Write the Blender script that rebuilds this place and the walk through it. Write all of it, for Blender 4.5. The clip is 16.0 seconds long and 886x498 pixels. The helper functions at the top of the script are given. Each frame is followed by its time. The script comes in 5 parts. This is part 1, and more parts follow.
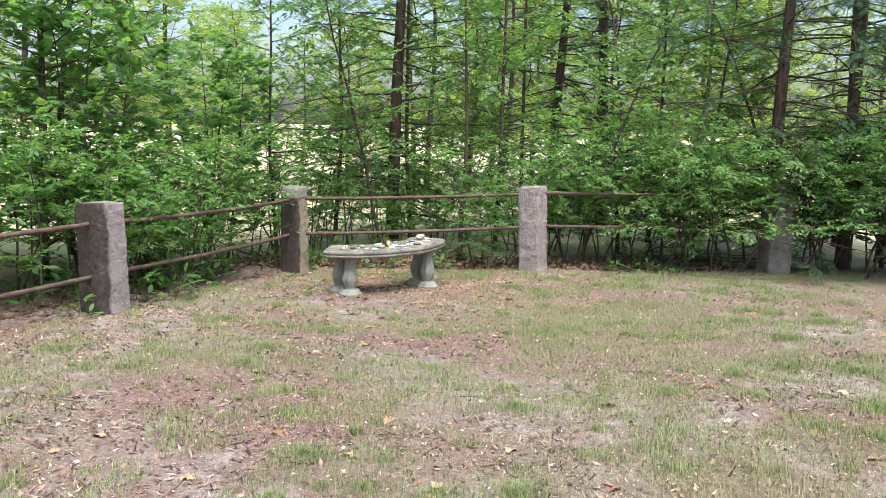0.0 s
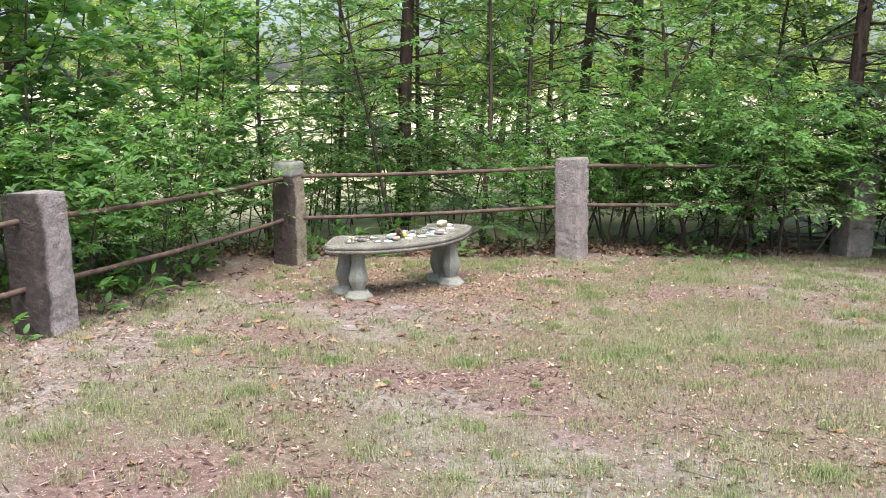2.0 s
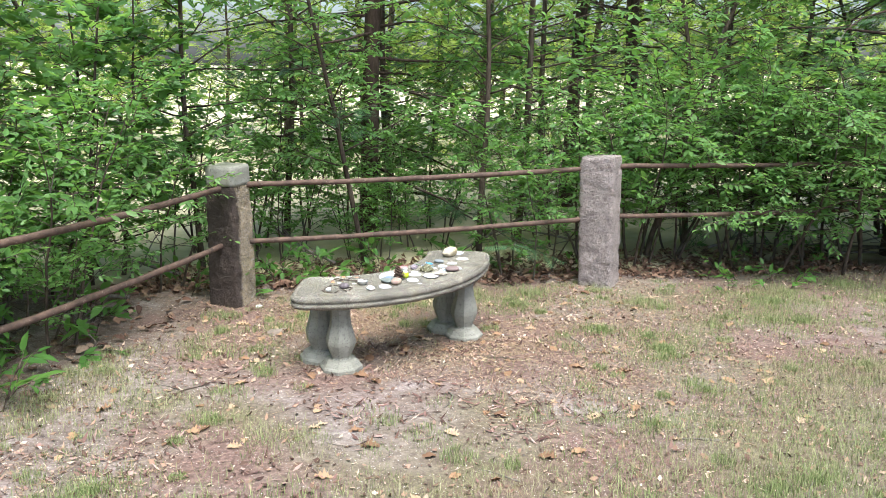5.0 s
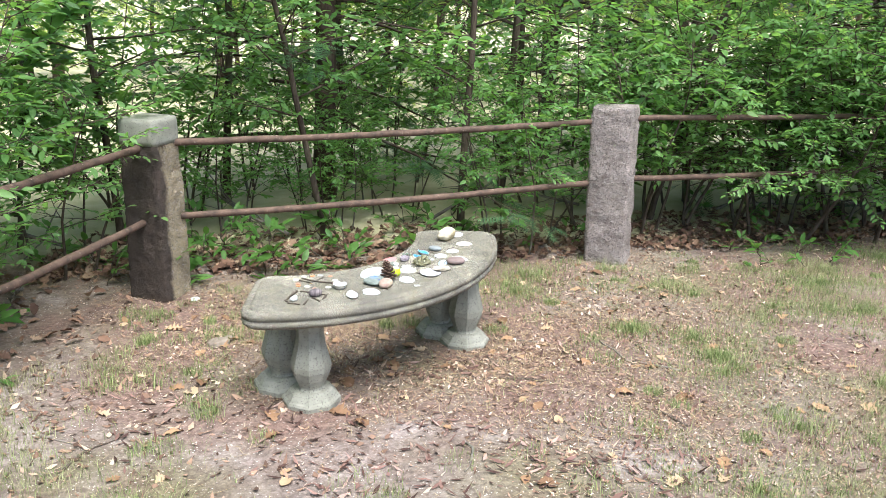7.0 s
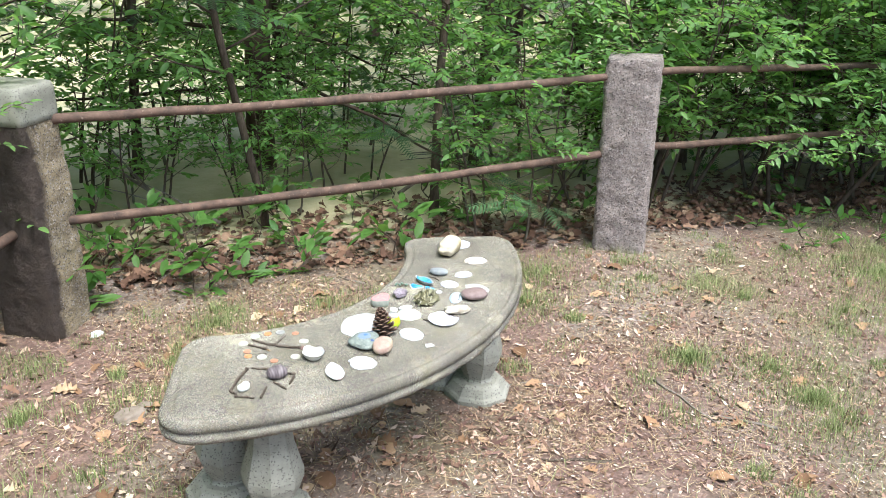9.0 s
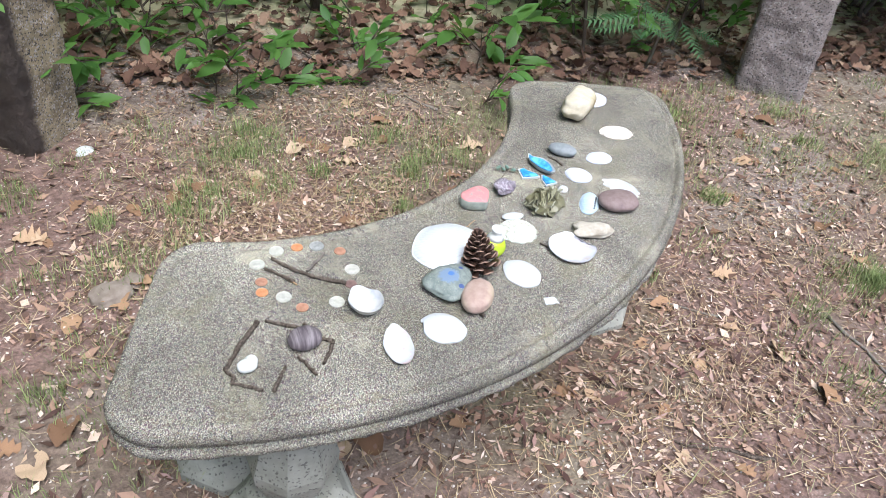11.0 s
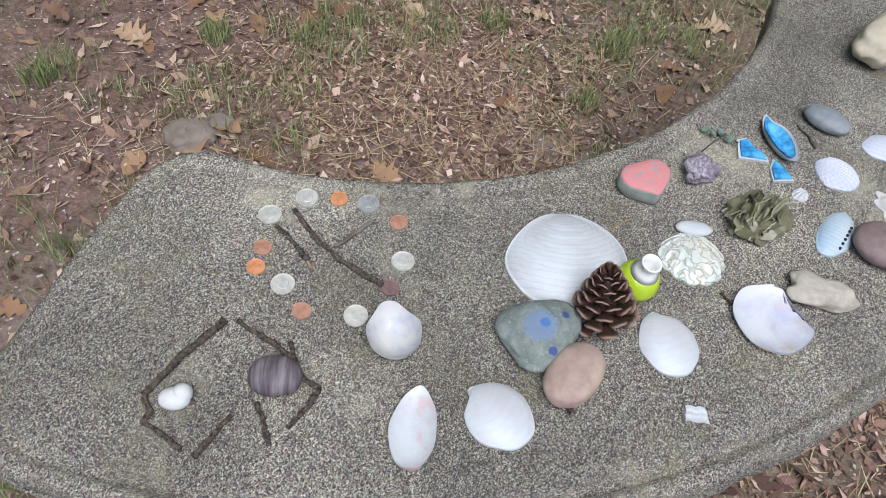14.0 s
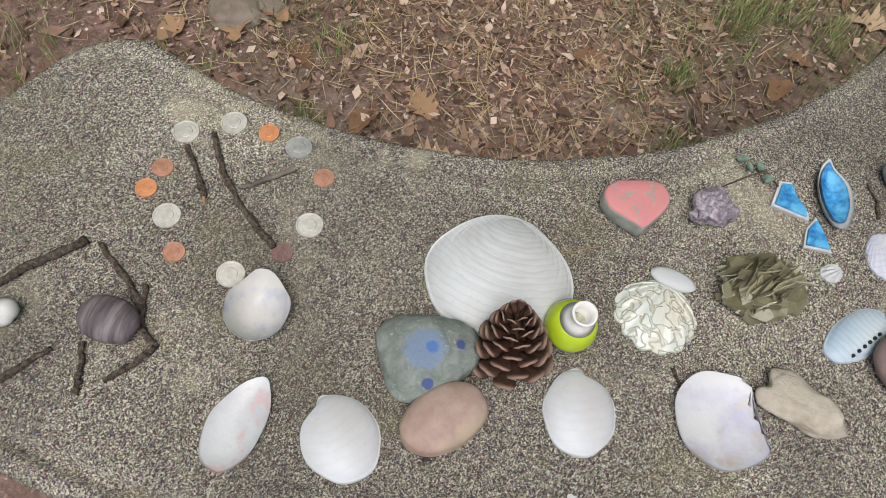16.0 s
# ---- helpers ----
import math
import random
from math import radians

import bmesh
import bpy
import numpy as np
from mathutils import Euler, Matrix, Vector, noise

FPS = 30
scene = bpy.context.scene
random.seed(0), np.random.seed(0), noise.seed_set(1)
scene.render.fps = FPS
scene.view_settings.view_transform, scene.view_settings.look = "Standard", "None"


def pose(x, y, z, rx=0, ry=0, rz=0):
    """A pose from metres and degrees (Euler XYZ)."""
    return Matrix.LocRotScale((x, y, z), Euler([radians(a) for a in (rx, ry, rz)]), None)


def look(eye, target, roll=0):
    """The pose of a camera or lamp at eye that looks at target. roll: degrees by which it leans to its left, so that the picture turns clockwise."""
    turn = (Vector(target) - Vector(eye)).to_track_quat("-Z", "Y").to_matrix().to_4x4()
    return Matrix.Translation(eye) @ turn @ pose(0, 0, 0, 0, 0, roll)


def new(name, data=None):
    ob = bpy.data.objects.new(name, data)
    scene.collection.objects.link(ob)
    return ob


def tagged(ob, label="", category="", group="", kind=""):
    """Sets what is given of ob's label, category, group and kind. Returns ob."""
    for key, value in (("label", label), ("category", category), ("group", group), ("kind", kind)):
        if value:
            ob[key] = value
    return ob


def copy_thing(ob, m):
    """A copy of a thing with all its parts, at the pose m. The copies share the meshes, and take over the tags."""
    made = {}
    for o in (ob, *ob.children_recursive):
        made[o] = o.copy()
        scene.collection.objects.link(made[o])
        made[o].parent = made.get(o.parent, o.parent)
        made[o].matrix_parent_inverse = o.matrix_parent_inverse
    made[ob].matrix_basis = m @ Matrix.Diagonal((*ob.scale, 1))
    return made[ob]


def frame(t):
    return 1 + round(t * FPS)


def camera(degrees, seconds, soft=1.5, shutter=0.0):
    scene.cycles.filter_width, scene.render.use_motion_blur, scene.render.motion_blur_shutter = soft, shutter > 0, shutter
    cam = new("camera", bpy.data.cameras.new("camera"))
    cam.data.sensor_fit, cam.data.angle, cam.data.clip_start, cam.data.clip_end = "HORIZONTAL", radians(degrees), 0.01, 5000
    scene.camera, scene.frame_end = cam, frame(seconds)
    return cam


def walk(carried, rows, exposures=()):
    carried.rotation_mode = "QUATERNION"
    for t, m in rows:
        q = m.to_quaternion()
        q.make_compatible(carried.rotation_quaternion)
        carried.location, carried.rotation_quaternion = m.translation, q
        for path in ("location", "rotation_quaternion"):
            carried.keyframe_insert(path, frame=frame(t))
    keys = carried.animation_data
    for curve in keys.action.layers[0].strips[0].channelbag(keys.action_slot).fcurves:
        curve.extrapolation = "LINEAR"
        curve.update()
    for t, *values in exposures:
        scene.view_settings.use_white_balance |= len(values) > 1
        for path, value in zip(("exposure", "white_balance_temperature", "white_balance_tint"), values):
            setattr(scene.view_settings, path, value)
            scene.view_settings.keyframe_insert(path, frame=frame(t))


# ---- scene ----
cam = camera(59.6, 16.0, soft=0.75)
PATH = [
    (0, (0.823, -8.652, 1.668), (1.043, -6.69, 1.348), 1.2),
    (0.5, (0.809, -8.298, 1.668), (1.113, -6.351, 1.33), 0.3),
    (1, (0.84, -7.945, 1.667), (1.135, -6.0, 1.305), 0.7),
    (1.5, (0.795, -7.604, 1.664), (1.051, -5.659, 1.277), 0.8),
    (2, (0.763, -7.239, 1.675), (0.98, -5.296, 1.255), 0.6),
    (2.3, (0.752, -7.038, 1.647), (0.934, -5.095, 1.208), 0.5),
    (2.5, (0.784, -6.842, 1.65), (0.903, -4.898, 1.194), 0.0),
    (3, (0.707, -6.542, 1.645), (0.838, -4.602, 1.177), -1.0),
    (3.5, (0.634, -6.234, 1.65), (0.95, -4.316, 1.177), -0.4),
    (4, (0.648, -5.947, 1.625), (1.052, -4.047, 1.149), 0.6),
    (4.5, (0.577, -5.655, 1.624), (0.978, -3.751, 1.161), 1.0),
    (4.7, (0.518, -5.528, 1.624), (0.915, -3.622, 1.167), 0.9),
    (6.8, (0.432, -4.329, 1.549), (0.961, -2.495, 0.951), 1.9),
    (7, (0.458, -4.219, 1.557), (1.005, -2.395, 0.947), 1.9),
    (7.5, (0.514, -3.931, 1.565), (1.122, -2.132, 0.938), 0.8),
    (8, (0.452, -3.609, 1.576), (1.144, -1.852, 0.915), 1.0),
    (8.2, (0.472, -3.519, 1.561), (1.181, -1.771, 0.894), 1.6),
    (10.3, (0.616, -2.557, 1.394), (1.271, -0.994, 0.332), 4.9),
    (10.5, (0.649, -2.492, 1.382), (1.267, -0.96, 0.256), 5.8),
    (11, (0.685, -2.314, 1.336), (1.215, -0.857, 0.073), 7.7),
    (11.5, (0.707, -2.147, 1.317), (1.127, -0.751, -0.053), 9.2),
    (12, (0.794, -2.041, 1.291), (0.996, -0.673, -0.154), 8.8),
    (12.5, (0.852, -1.989, 1.272), (0.874, -0.659, -0.221), 7.7),
    (13, (0.867, -1.959, 1.249), (0.838, -0.68, -0.288), 7.2),
    (13.5, (0.889, -1.896, 1.206), (0.879, -0.683, -0.384), 7.2),
    (14, (0.907, -1.82, 1.181), (0.917, -0.701, -0.477), 9.1),
    (14.5, (0.957, -1.773, 1.159), (0.918, -0.732, -0.548), 10.3),
    (15, (1.029, -1.734, 1.157), (0.913, -0.767, -0.59), 10.7),
    (15.5, (1.056, -1.707, 1.133), (0.874, -0.798, -0.639), 10.3),
    (16, (1.066, -1.643, 1.12), (0.833, -0.798, -0.678), 10.6),
]
walk(cam, [(t, look(eye, target, roll)) for t, eye, target, roll in PATH],
     exposures=[(0.0, 1.05, 6050, 9), (4.7, 1.15, 5950, 7), (8.2, 1.2, 5950, 5), (10.3, 0.95, 5750, 9), (12.0, 0.37, 5600, 11),
                (14.0, 0.0, 5650, 12), (15.0, -0.14, 6000, 11), (16.0, -0.2, 6300, 11)])

# ---- light: bright hazy sky, soft high sun from behind the walker ----
SUN_ELEV, SUN_AZ = radians(67), radians(168)
world = bpy.data.worlds.new("sky")
scene.world = world
world.use_nodes = True
wn = world.node_tree
sky = wn.nodes.new("ShaderNodeTexSky")
sky.sky_type = "NISHITA"
sky.sun_disc = False
sky.sun_elevation, sky.sun_rotation = SUN_ELEV, SUN_AZ
sky.air_density, sky.dust_density, sky.ozone_density = 1.0, 4.0, 0.6
wn.links.new(sky.outputs[0], wn.nodes["Background"].inputs[0])
wn.nodes["Background"].inputs[1].default_value = 0.15
sun_data = bpy.data.lights.new("sun", "SUN")
sun_data.energy, sun_data.angle, sun_data.color = 3.1, radians(45), (1.0, 0.95, 0.87)
sun = new("sun", sun_data)
sun_dir = Vector((math.sin(SUN_AZ) * math.cos(SUN_ELEV), math.cos(SUN_AZ) * math.cos(SUN_ELEV), math.sin(SUN_ELEV)))
sun.matrix_world = look(sun_dir * 40, (0, 0, 0))


# ---- materials ----
class Mat:
    """A small node-graph writer."""

    def __init__(self, name, rough=0.8, metal=0.0, spec=0.3):
        self.m = bpy.data.materials.new(name)
        self.m.use_nodes = True
        self.t = self.m.node_tree
        self.b = self.t.nodes["Principled BSDF"]
        self.b.inputs["Roughness"].default_value = rough
        self.b.inputs["Metallic"].default_value = metal
        self.b.inputs["Specular IOR Level"].default_value = spec
        self.co = self.t.nodes.new("ShaderNodeTexCoord")
        self.height = None

    def node(self, kind, **inputs):
        n = self.t.nodes.new(kind)
        for k, v in inputs.items():
            self.put(n.inputs[k.replace("_", " ")], v)
        return n

    def put(self, socket, v):
        if hasattr(v, "is_output"):
            self.t.links.new(v, socket)
        else:
            socket.default_value = v

    def noise(self, scale, detail=3.0, rough=0.55, space="Object", distortion=0.0):
        n = self.node("ShaderNodeTexNoise", Scale=scale, Detail=detail, Roughness=rough, Distortion=distortion)
        self.t.links.new(self.co.outputs[space], n.inputs["Vector"])
        return n.outputs["Fac"]

    def cells(self, scale, out="Color", space="Object", feature="F1"):
        n = self.node("ShaderNodeTexVoronoi", Scale=scale)
        n.feature = feature
        self.t.links.new(self.co.outputs[space], n.inputs["Vector"])
        return n.outputs[out]

    def ramp(self, fac, *stops):
        n = self.t.nodes.new("ShaderNodeValToRGB")
        el = n.color_ramp.elements
        while len(el) < len(stops):
            el.new(0.5)
        for e, (p, c) in zip(el, stops):
            e.position = p
            e.color = (*c, 1) if len(c) == 3 else c
        self.put(n.inputs[0], fac)
        return n.outputs["Color"]

    def step(self, fac, a, b):
        n = self.node("ShaderNodeMapRange", From_Min=a, From_Max=b)
        self.put(n.inputs["Value"], fac)
        return n.outputs["Result"]

    def mix(self, fac, a, b, blend="MIX"):
        n = self.t.nodes.new("ShaderNodeMix")
        n.data_type, n.blend_type = "RGBA", blend
        self.put(n.inputs[0], fac)
        self.put(n.inputs[6], (*a, 1) if isinstance(a, tuple) and len(a) == 3 else a)
        self.put(n.inputs[7], (*b, 1) if isinstance(b, tuple) and len(b) == 3 else b)
        return n.outputs[2]

    def grey(self, color):
        n = self.t.nodes.new("ShaderNodeRGBToBW")
        self.put(n.inputs[0], color)
        return n.outputs[0]

    def sep(self, vec, axis):
        n = self.t.nodes.new("ShaderNodeSeparateXYZ")
        self.put(n.inputs[0], vec)
        return n.outputs[axis]

    def island(self):
        return self.t.nodes.new("ShaderNodeNewGeometry").outputs["Random Per Island"]

    def each(self):
        return self.t.nodes.new("ShaderNodeObjectInfo").outputs["Random"]

    def color(self, c):
        self.put(self.b.inputs["Base Color"], (*c, 1) if isinstance(c, tuple) else c)
        return self

    def rough(self, c):
        self.put(self.b.inputs["Roughness"], c)
        return self

    def bump(self, fac, strength, distance):
        n = self.node("ShaderNodeBump", Strength=strength, Distance=distance)
        self.put(n.inputs["Height"], fac)
        if self.height is not None:
            self.t.links.new(self.height, n.inputs["Normal"])
        self.height = n.outputs["Normal"]
        self.t.links.new(self.height, self.b.inputs["Normal"])
        return self


def leaf_material(name, dark, light, through_color, gloss=0.45, share=0.45):
    """Two-sided leaf: a glossy face over light that passes through the blade."""
    m = Mat(name, rough=gloss, spec=0.35)
    tone = m.mix(m.island(), dark, light)
    tone = m.mix(m.step(m.noise(1.3, 2), 0.35, 0.7), tone, light)
    m.color(tone)
    tr = m.t.nodes.new("ShaderNodeBsdfTranslucent")
    m.put(tr.inputs["Color"], m.mix(m.island(), tuple(0.6 * c for c in through_color), through_color))
    mixer = m.t.nodes.new("ShaderNodeMixShader")
    mixer.inputs[0].default_value = share
    out = m.t.nodes["Material Output"]
    m.t.links.new(m.b.outputs[0], mixer.inputs[1])
    m.t.links.new(tr.outputs[0], mixer.inputs[2])
    m.t.links.new(mixer.outputs[0], out.inputs["Surface"])
    return m.m


def soil_material():
    m = Mat("sandy_soil", rough=0.95, spec=0.15)
    big = m.noise(0.9, 4, 0.6)
    mid = m.noise(5.5, 5, 0.65)
    fine = m.noise(90, 4, 0.7)
    c = m.ramp(mid, (0.25, (0.16, 0.125, 0.10)), (0.48, (0.31, 0.255, 0.23)), (0.70, (0.50, 0.435, 0.415)))
    straw = m.ramp(m.noise(30, 4, 0.7), (0.3, (0.14, 0.12, 0.072)), (0.7, (0.30, 0.265, 0.165)))
    c = m.mix(m.step(big, 0.42, 0.62), c, straw)
    needles = m.ramp(m.noise(42, 4, 0.75), (0.3, (0.125, 0.074, 0.06)), (0.7, (0.37, 0.25, 0.215)))
    c = m.mix(m.step(m.noise(0.75, 5, 0.68, distortion=0.15), 0.45, 0.58), c, needles)
    c = m.mix(m.step(m.noise(28, 5, 0.75), 0.42, 0.56), m.mix(0.45, c, (0.08, 0.055, 0.045)), c)
    c = m.mix(m.step(fine, 0.35, 0.75), m.mix(0.55, c, (0.07, 0.05, 0.04)), c)
    grit = m.step(m.grey(m.cells(240)), 0.86, 0.93)
    c = m.mix(grit, c, (0.5, 0.46, 0.42))
    # mown lawn past the fence line and far off, sunshine put into the colour
    y = m.sep(m.co.outputs["Object"], 1)
    lawn = m.ramp(m.noise(2.2, 5, 0.7), (0.3, (0.36, 0.34, 0.19)), (0.55, (0.50, 0.46, 0.30)), (0.75, (0.60, 0.54, 0.40)))
    edge = m.node("ShaderNodeMath")
    edge.operation = "ADD"
    m.put(edge.inputs[0], y)
    m.put(edge.inputs[1], m.noise(0.5, 3))
    c = m.mix(m.step(edge.outputs[0], 0.95, 1.3), c, lawn)
    m.color(c)
    m.bump(mid, 0.6, 0.03).bump(fine, 0.8, 0.008)
    return m.m


def granite_material(name, base, dark, warm, stain=None):
    m = Mat(name, rough=0.88, spec=0.3)
    c = m.ramp(m.noise(9, 5, 0.6), (0.3, dark), (0.52, base), (0.75, warm))
    sp = m.grey(m.cells(260))
    c = m.mix(m.step(sp, 0.72, 0.8), c, (0.46, 0.42, 0.40))
    c = m.mix(m.step(sp, 0.28, 0.18), c, (0.09, 0.08, 0.075))
    c = m.mix(m.step(m.noise(38, 4, 0.7), 0.55, 0.7), c, m.mix(0.6, c, dark))
    # lichen
    c = m.mix(m.step(m.noise(3.1, 5, 0.7, distortion=0.6), 0.6, 0.7), c, (0.30, 0.30, 0.25))
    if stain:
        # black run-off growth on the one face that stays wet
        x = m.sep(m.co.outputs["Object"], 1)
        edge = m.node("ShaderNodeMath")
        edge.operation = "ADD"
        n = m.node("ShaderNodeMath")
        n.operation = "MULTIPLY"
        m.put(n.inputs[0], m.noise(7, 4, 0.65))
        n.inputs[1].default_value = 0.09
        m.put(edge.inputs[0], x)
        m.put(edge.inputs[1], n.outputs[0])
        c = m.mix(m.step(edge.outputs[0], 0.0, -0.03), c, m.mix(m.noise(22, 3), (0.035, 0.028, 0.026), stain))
    m.color(c)
    m.bump(m.noise(30, 6, 0.75), 1.0, 0.035).bump(m.noise(150, 3, 0.7), 0.7, 0.004)
    return m.m


def aggregate_material():
    """Exposed aggregate: pale, tan and black grains a couple of millimetres wide, with dark damp patches and lichen bloom."""
    m = Mat("weathered_aggregate_concrete", rough=0.92, spec=0.2)
    g = m.grey(m.cells(820))
    hue = m.cells(820)
    c = m.ramp(g, (0.24, (0.022, 0.020, 0.018)), (0.38, (0.07, 0.062, 0.05)), (0.54, (0.165, 0.15, 0.12)), (0.67, (0.285, 0.26, 0.205)), (0.80, (0.70, 0.66, 0.57)))
    c = m.mix(0.10, c, hue)
    g2 = m.grey(m.cells(1500))
    c = m.mix(m.step(g2, 0.68, 0.80), c, (0.46, 0.43, 0.36))
    c = m.mix(m.step(g2, 0.36, 0.24), c, (0.035, 0.031, 0.026))
    wash = m.ramp(m.noise(5, 5, 0.65), (0.3, (0.66, 0.65, 0.64)), (0.75, (1.14, 1.13, 1.08)))
    c = m.mix(1.0, c, wash, "MULTIPLY")
    bloom = m.step(m.noise(6.5, 5, 0.72, distortion=0.5), 0.54, 0.70)
    c = m.mix(bloom, c, m.mix(0.40, c, (0.50, 0.46, 0.33)))
    c = m.mix(m.step(m.noise(11, 5, 0.7), 0.52, 0.68), c, m.mix(0.45, c, (0.15, 0.135, 0.07)))
    c = m.mix(m.step(m.noise(16, 4, 0.7), 0.72, 0.78), c, m.mix(0.5, c, (0.38, 0.31, 0.08)))
    c = m.mix(m.step(m.noise(2.6, 4, 0.6), 0.34, 0.58), m.mix(0.42, c, (0.06, 0.055, 0.045)), c)
    m.color(c)
    m.bump(m.noise(60, 4, 0.7), 0.5, 0.002).bump(g, 0.6, 0.0012)
    return m.m


def cast_material():
    m = Mat("smooth_cast_concrete", rough=0.85, spec=0.25)
    c = m.ramp(m.noise(12, 5, 0.65), (0.3, (0.19, 0.187, 0.155)), (0.55, (0.275, 0.27, 0.23)), (0.78, (0.35, 0.345, 0.30)))
    c = m.mix(m.step(m.noise(3.5, 4, 0.6), 0.55, 0.7), c, m.mix(0.5, c, (0.17, 0.17, 0.13)))
    c = m.mix(m.step(m.grey(m.cells(300)), 0.22, 0.16), c, (0.12, 0.115, 0.10))
    m.color(c)
    m.bump(m.noise(70, 5, 0.7), 0.5, 0.002)
    return m.m


def rust_material():
    m = Mat("rusted_iron_pipe", rough=0.8, spec=0.3)
    c = m.ramp(m.noise(16, 5, 0.7), (0.3, (0.045, 0.032, 0.026)), (0.52, (0.10, 0.064, 0.048)), (0.75, (0.16, 0.105, 0.078)))
    c = m.mix(m.step(m.noise(45, 4, 0.7), 0.6, 0.72), c, (0.25, 0.19, 0.15))
    m.color(c)
    m.bump(m.noise(120, 4, 0.7), 0.7, 0.002)
    return m.m


def bark_material(name, dark, light, scale=1.0):
    m = Mat(name, rough=0.95, spec=0.15)
    mp = m.t.nodes.new("ShaderNodeMapping")
    mp.inputs["Scale"].default_value = (1, 1, 0.22)
    m.t.links.new(m.co.outputs["Object"], mp.inputs["Vector"])
    n = m.node("ShaderNodeTexNoise", Scale=34 * scale, Detail=5.0, Roughness=0.7)
    m.t.links.new(mp.outputs[0], n.inputs["Vector"])
    c = m.ramp(n.outputs["Fac"], (0.32, dark), (0.7, light))
    c = m.mix(m.step(m.noise(3, 4), 0.6, 0.75), c, (0.16, 0.17, 0.13))
    m.color(c)
    m.bump(n.outputs["Fac"], 0.8, 0.012)
    return m.m


def speckled(name, a, b, c3=None, scale=60, rough=0.7, bump=0.4, spots=None, spec=0.35):
    m = Mat(name, rough=rough, spec=spec)
    c = m.ramp(m.noise(scale, 5, 0.65), (0.32, a), (0.68, b))
    if c3:
        c = m.mix(m.step(m.noise(scale * 0.35, 4, 0.6), 0.5, 0.68), c, c3)
    if spots:
        c = m.mix(m.step(m.grey(m.cells(scale * 9)), 0.28, 0.2), c, spots)
    m.color(c)
    m.bump(m.noise(scale * 5, 4, 0.7), bump, 0.001)
    return m.m


def shell_material(name, base, tint, ringscale=420, rough=0.5, ring=0.22):
    """Chalky shell; tint drifts in softly, growth lines run round the beak, which is the mesh's origin."""
    m = Mat(name, rough=rough, spec=0.3)
    n = m.node("ShaderNodeTexWave", Scale=ringscale / 7, Distortion=3.0, Detail=3.0)
    n.wave_type, n.rings_direction = "RINGS", "SPHERICAL"
    m.t.links.new(m.co.outputs["Object"], n.inputs["Vector"])
    c = m.mix(m.step(m.noise(22, 4, 0.6), 0.40, 0.66), base, tint)
    c = m.mix(m.step(n.outputs["Fac"], 0.22, 0.0), c, m.mix(ring, c, (0.30, 0.29, 0.27)))
    c = m.mix(m.step(m.noise(120, 4, 0.7), 0.62, 0.76), c, m.mix(0.45, c, (0.33, 0.30, 0.25)))
    m.color(c)
    m.bump(n.outputs["Fac"], ring, 0.0006).bump(m.noise(240, 4, 0.7), 0.3, 0.0006)
    return m.m


def lining_material(name, base, tint, scar, rough=0.35):
    """The smooth inside of a shell, with a broad stained scar."""
    m = Mat(name, rough=rough, spec=0.35)
    c = m.mix(m.step(m.noise(24, 4, 0.6), 0.42, 0.64), base, tint)
    c = m.mix(m.step(m.noise(44, 4, 0.65), 0.53, 0.68), c, scar)
    c = m.mix(m.step(m.noise(190, 3, 0.7), 0.68, 0.76), c, m.mix(0.4, c, (0.25, 0.23, 0.21)))
    m.color(c)
    m.bump(m.noise(60, 3, 0.5), 0.5, 0.003)
    return m.m


def metal_coin(name, a, b, rough=0.45):
    m = Mat(name, rough=rough + 0.04, metal=0.55)
    c = m.ramp(m.noise(160, 4, 0.7), (0.3, a), (0.7, b))
    m.color(c)
    m.bump(m.noise(420, 3, 0.6), 0.5, 0.0006)
    return m.m


SOIL = soil_material()
GRANITE = granite_material("rock_faced_granite", (0.36, 0.30, 0.28), (0.20, 0.165, 0.155), (0.45, 0.38, 0.355))
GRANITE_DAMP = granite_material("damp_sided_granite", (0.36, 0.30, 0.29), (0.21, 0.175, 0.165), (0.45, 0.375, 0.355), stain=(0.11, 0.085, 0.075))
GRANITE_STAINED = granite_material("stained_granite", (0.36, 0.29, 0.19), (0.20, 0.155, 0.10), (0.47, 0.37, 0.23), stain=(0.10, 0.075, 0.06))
AGGREGATE = aggregate_material()
CAST = cast_material()
RUST = rust_material()
BARK = bark_material("grey_brown_bark", (0.04, 0.03, 0.022), (0.13, 0.10, 0.078))
BARK_PINE = bark_material("dark_pine_bark", (0.03, 0.022, 0.018), (0.115, 0.08, 0.062), 0.5)
DEADWOOD = bark_material("grey_deadwood", (0.10, 0.085, 0.07), (0.26, 0.23, 0.20))
TWIG = bark_material("twig_bark", (0.025, 0.018, 0.014), (0.24, 0.195, 0.155), 9)
TWIG_TIP = bark_material("peeled_twig", (0.35, 0.22, 0.11), (0.55, 0.40, 0.24), 6)
LEAF_OVAL = leaf_material("cherry_leaf", (0.055, 0.14, 0.04), (0.13, 0.25, 0.07), (0.30, 0.56, 0.09))
LEAF_PINNATE = leaf_material("ash_leaf", (0.07, 0.165, 0.05), (0.15, 0.28, 0.085), (0.32, 0.58, 0.11))
LEAF_MAPLE = leaf_material("maple_leaf", (0.05, 0.135, 0.045), (0.12, 0.24, 0.075), (0.34, 0.60, 0.10))
# Far trees: a yellower leaf, lightened so that sunshine is in its colour.
LEAF_FAR = leaf_material("sun_tinted_far_leaf", (0.15, 0.24, 0.045), (0.27, 0.37, 0.085), (0.52, 0.68, 0.13), share=0.5)
LEAF_HEMLOCK = leaf_material("hemlock_needle", (0.03, 0.08, 0.035), (0.065, 0.13, 0.055), (0.12, 0.24, 0.07), share=0.25)
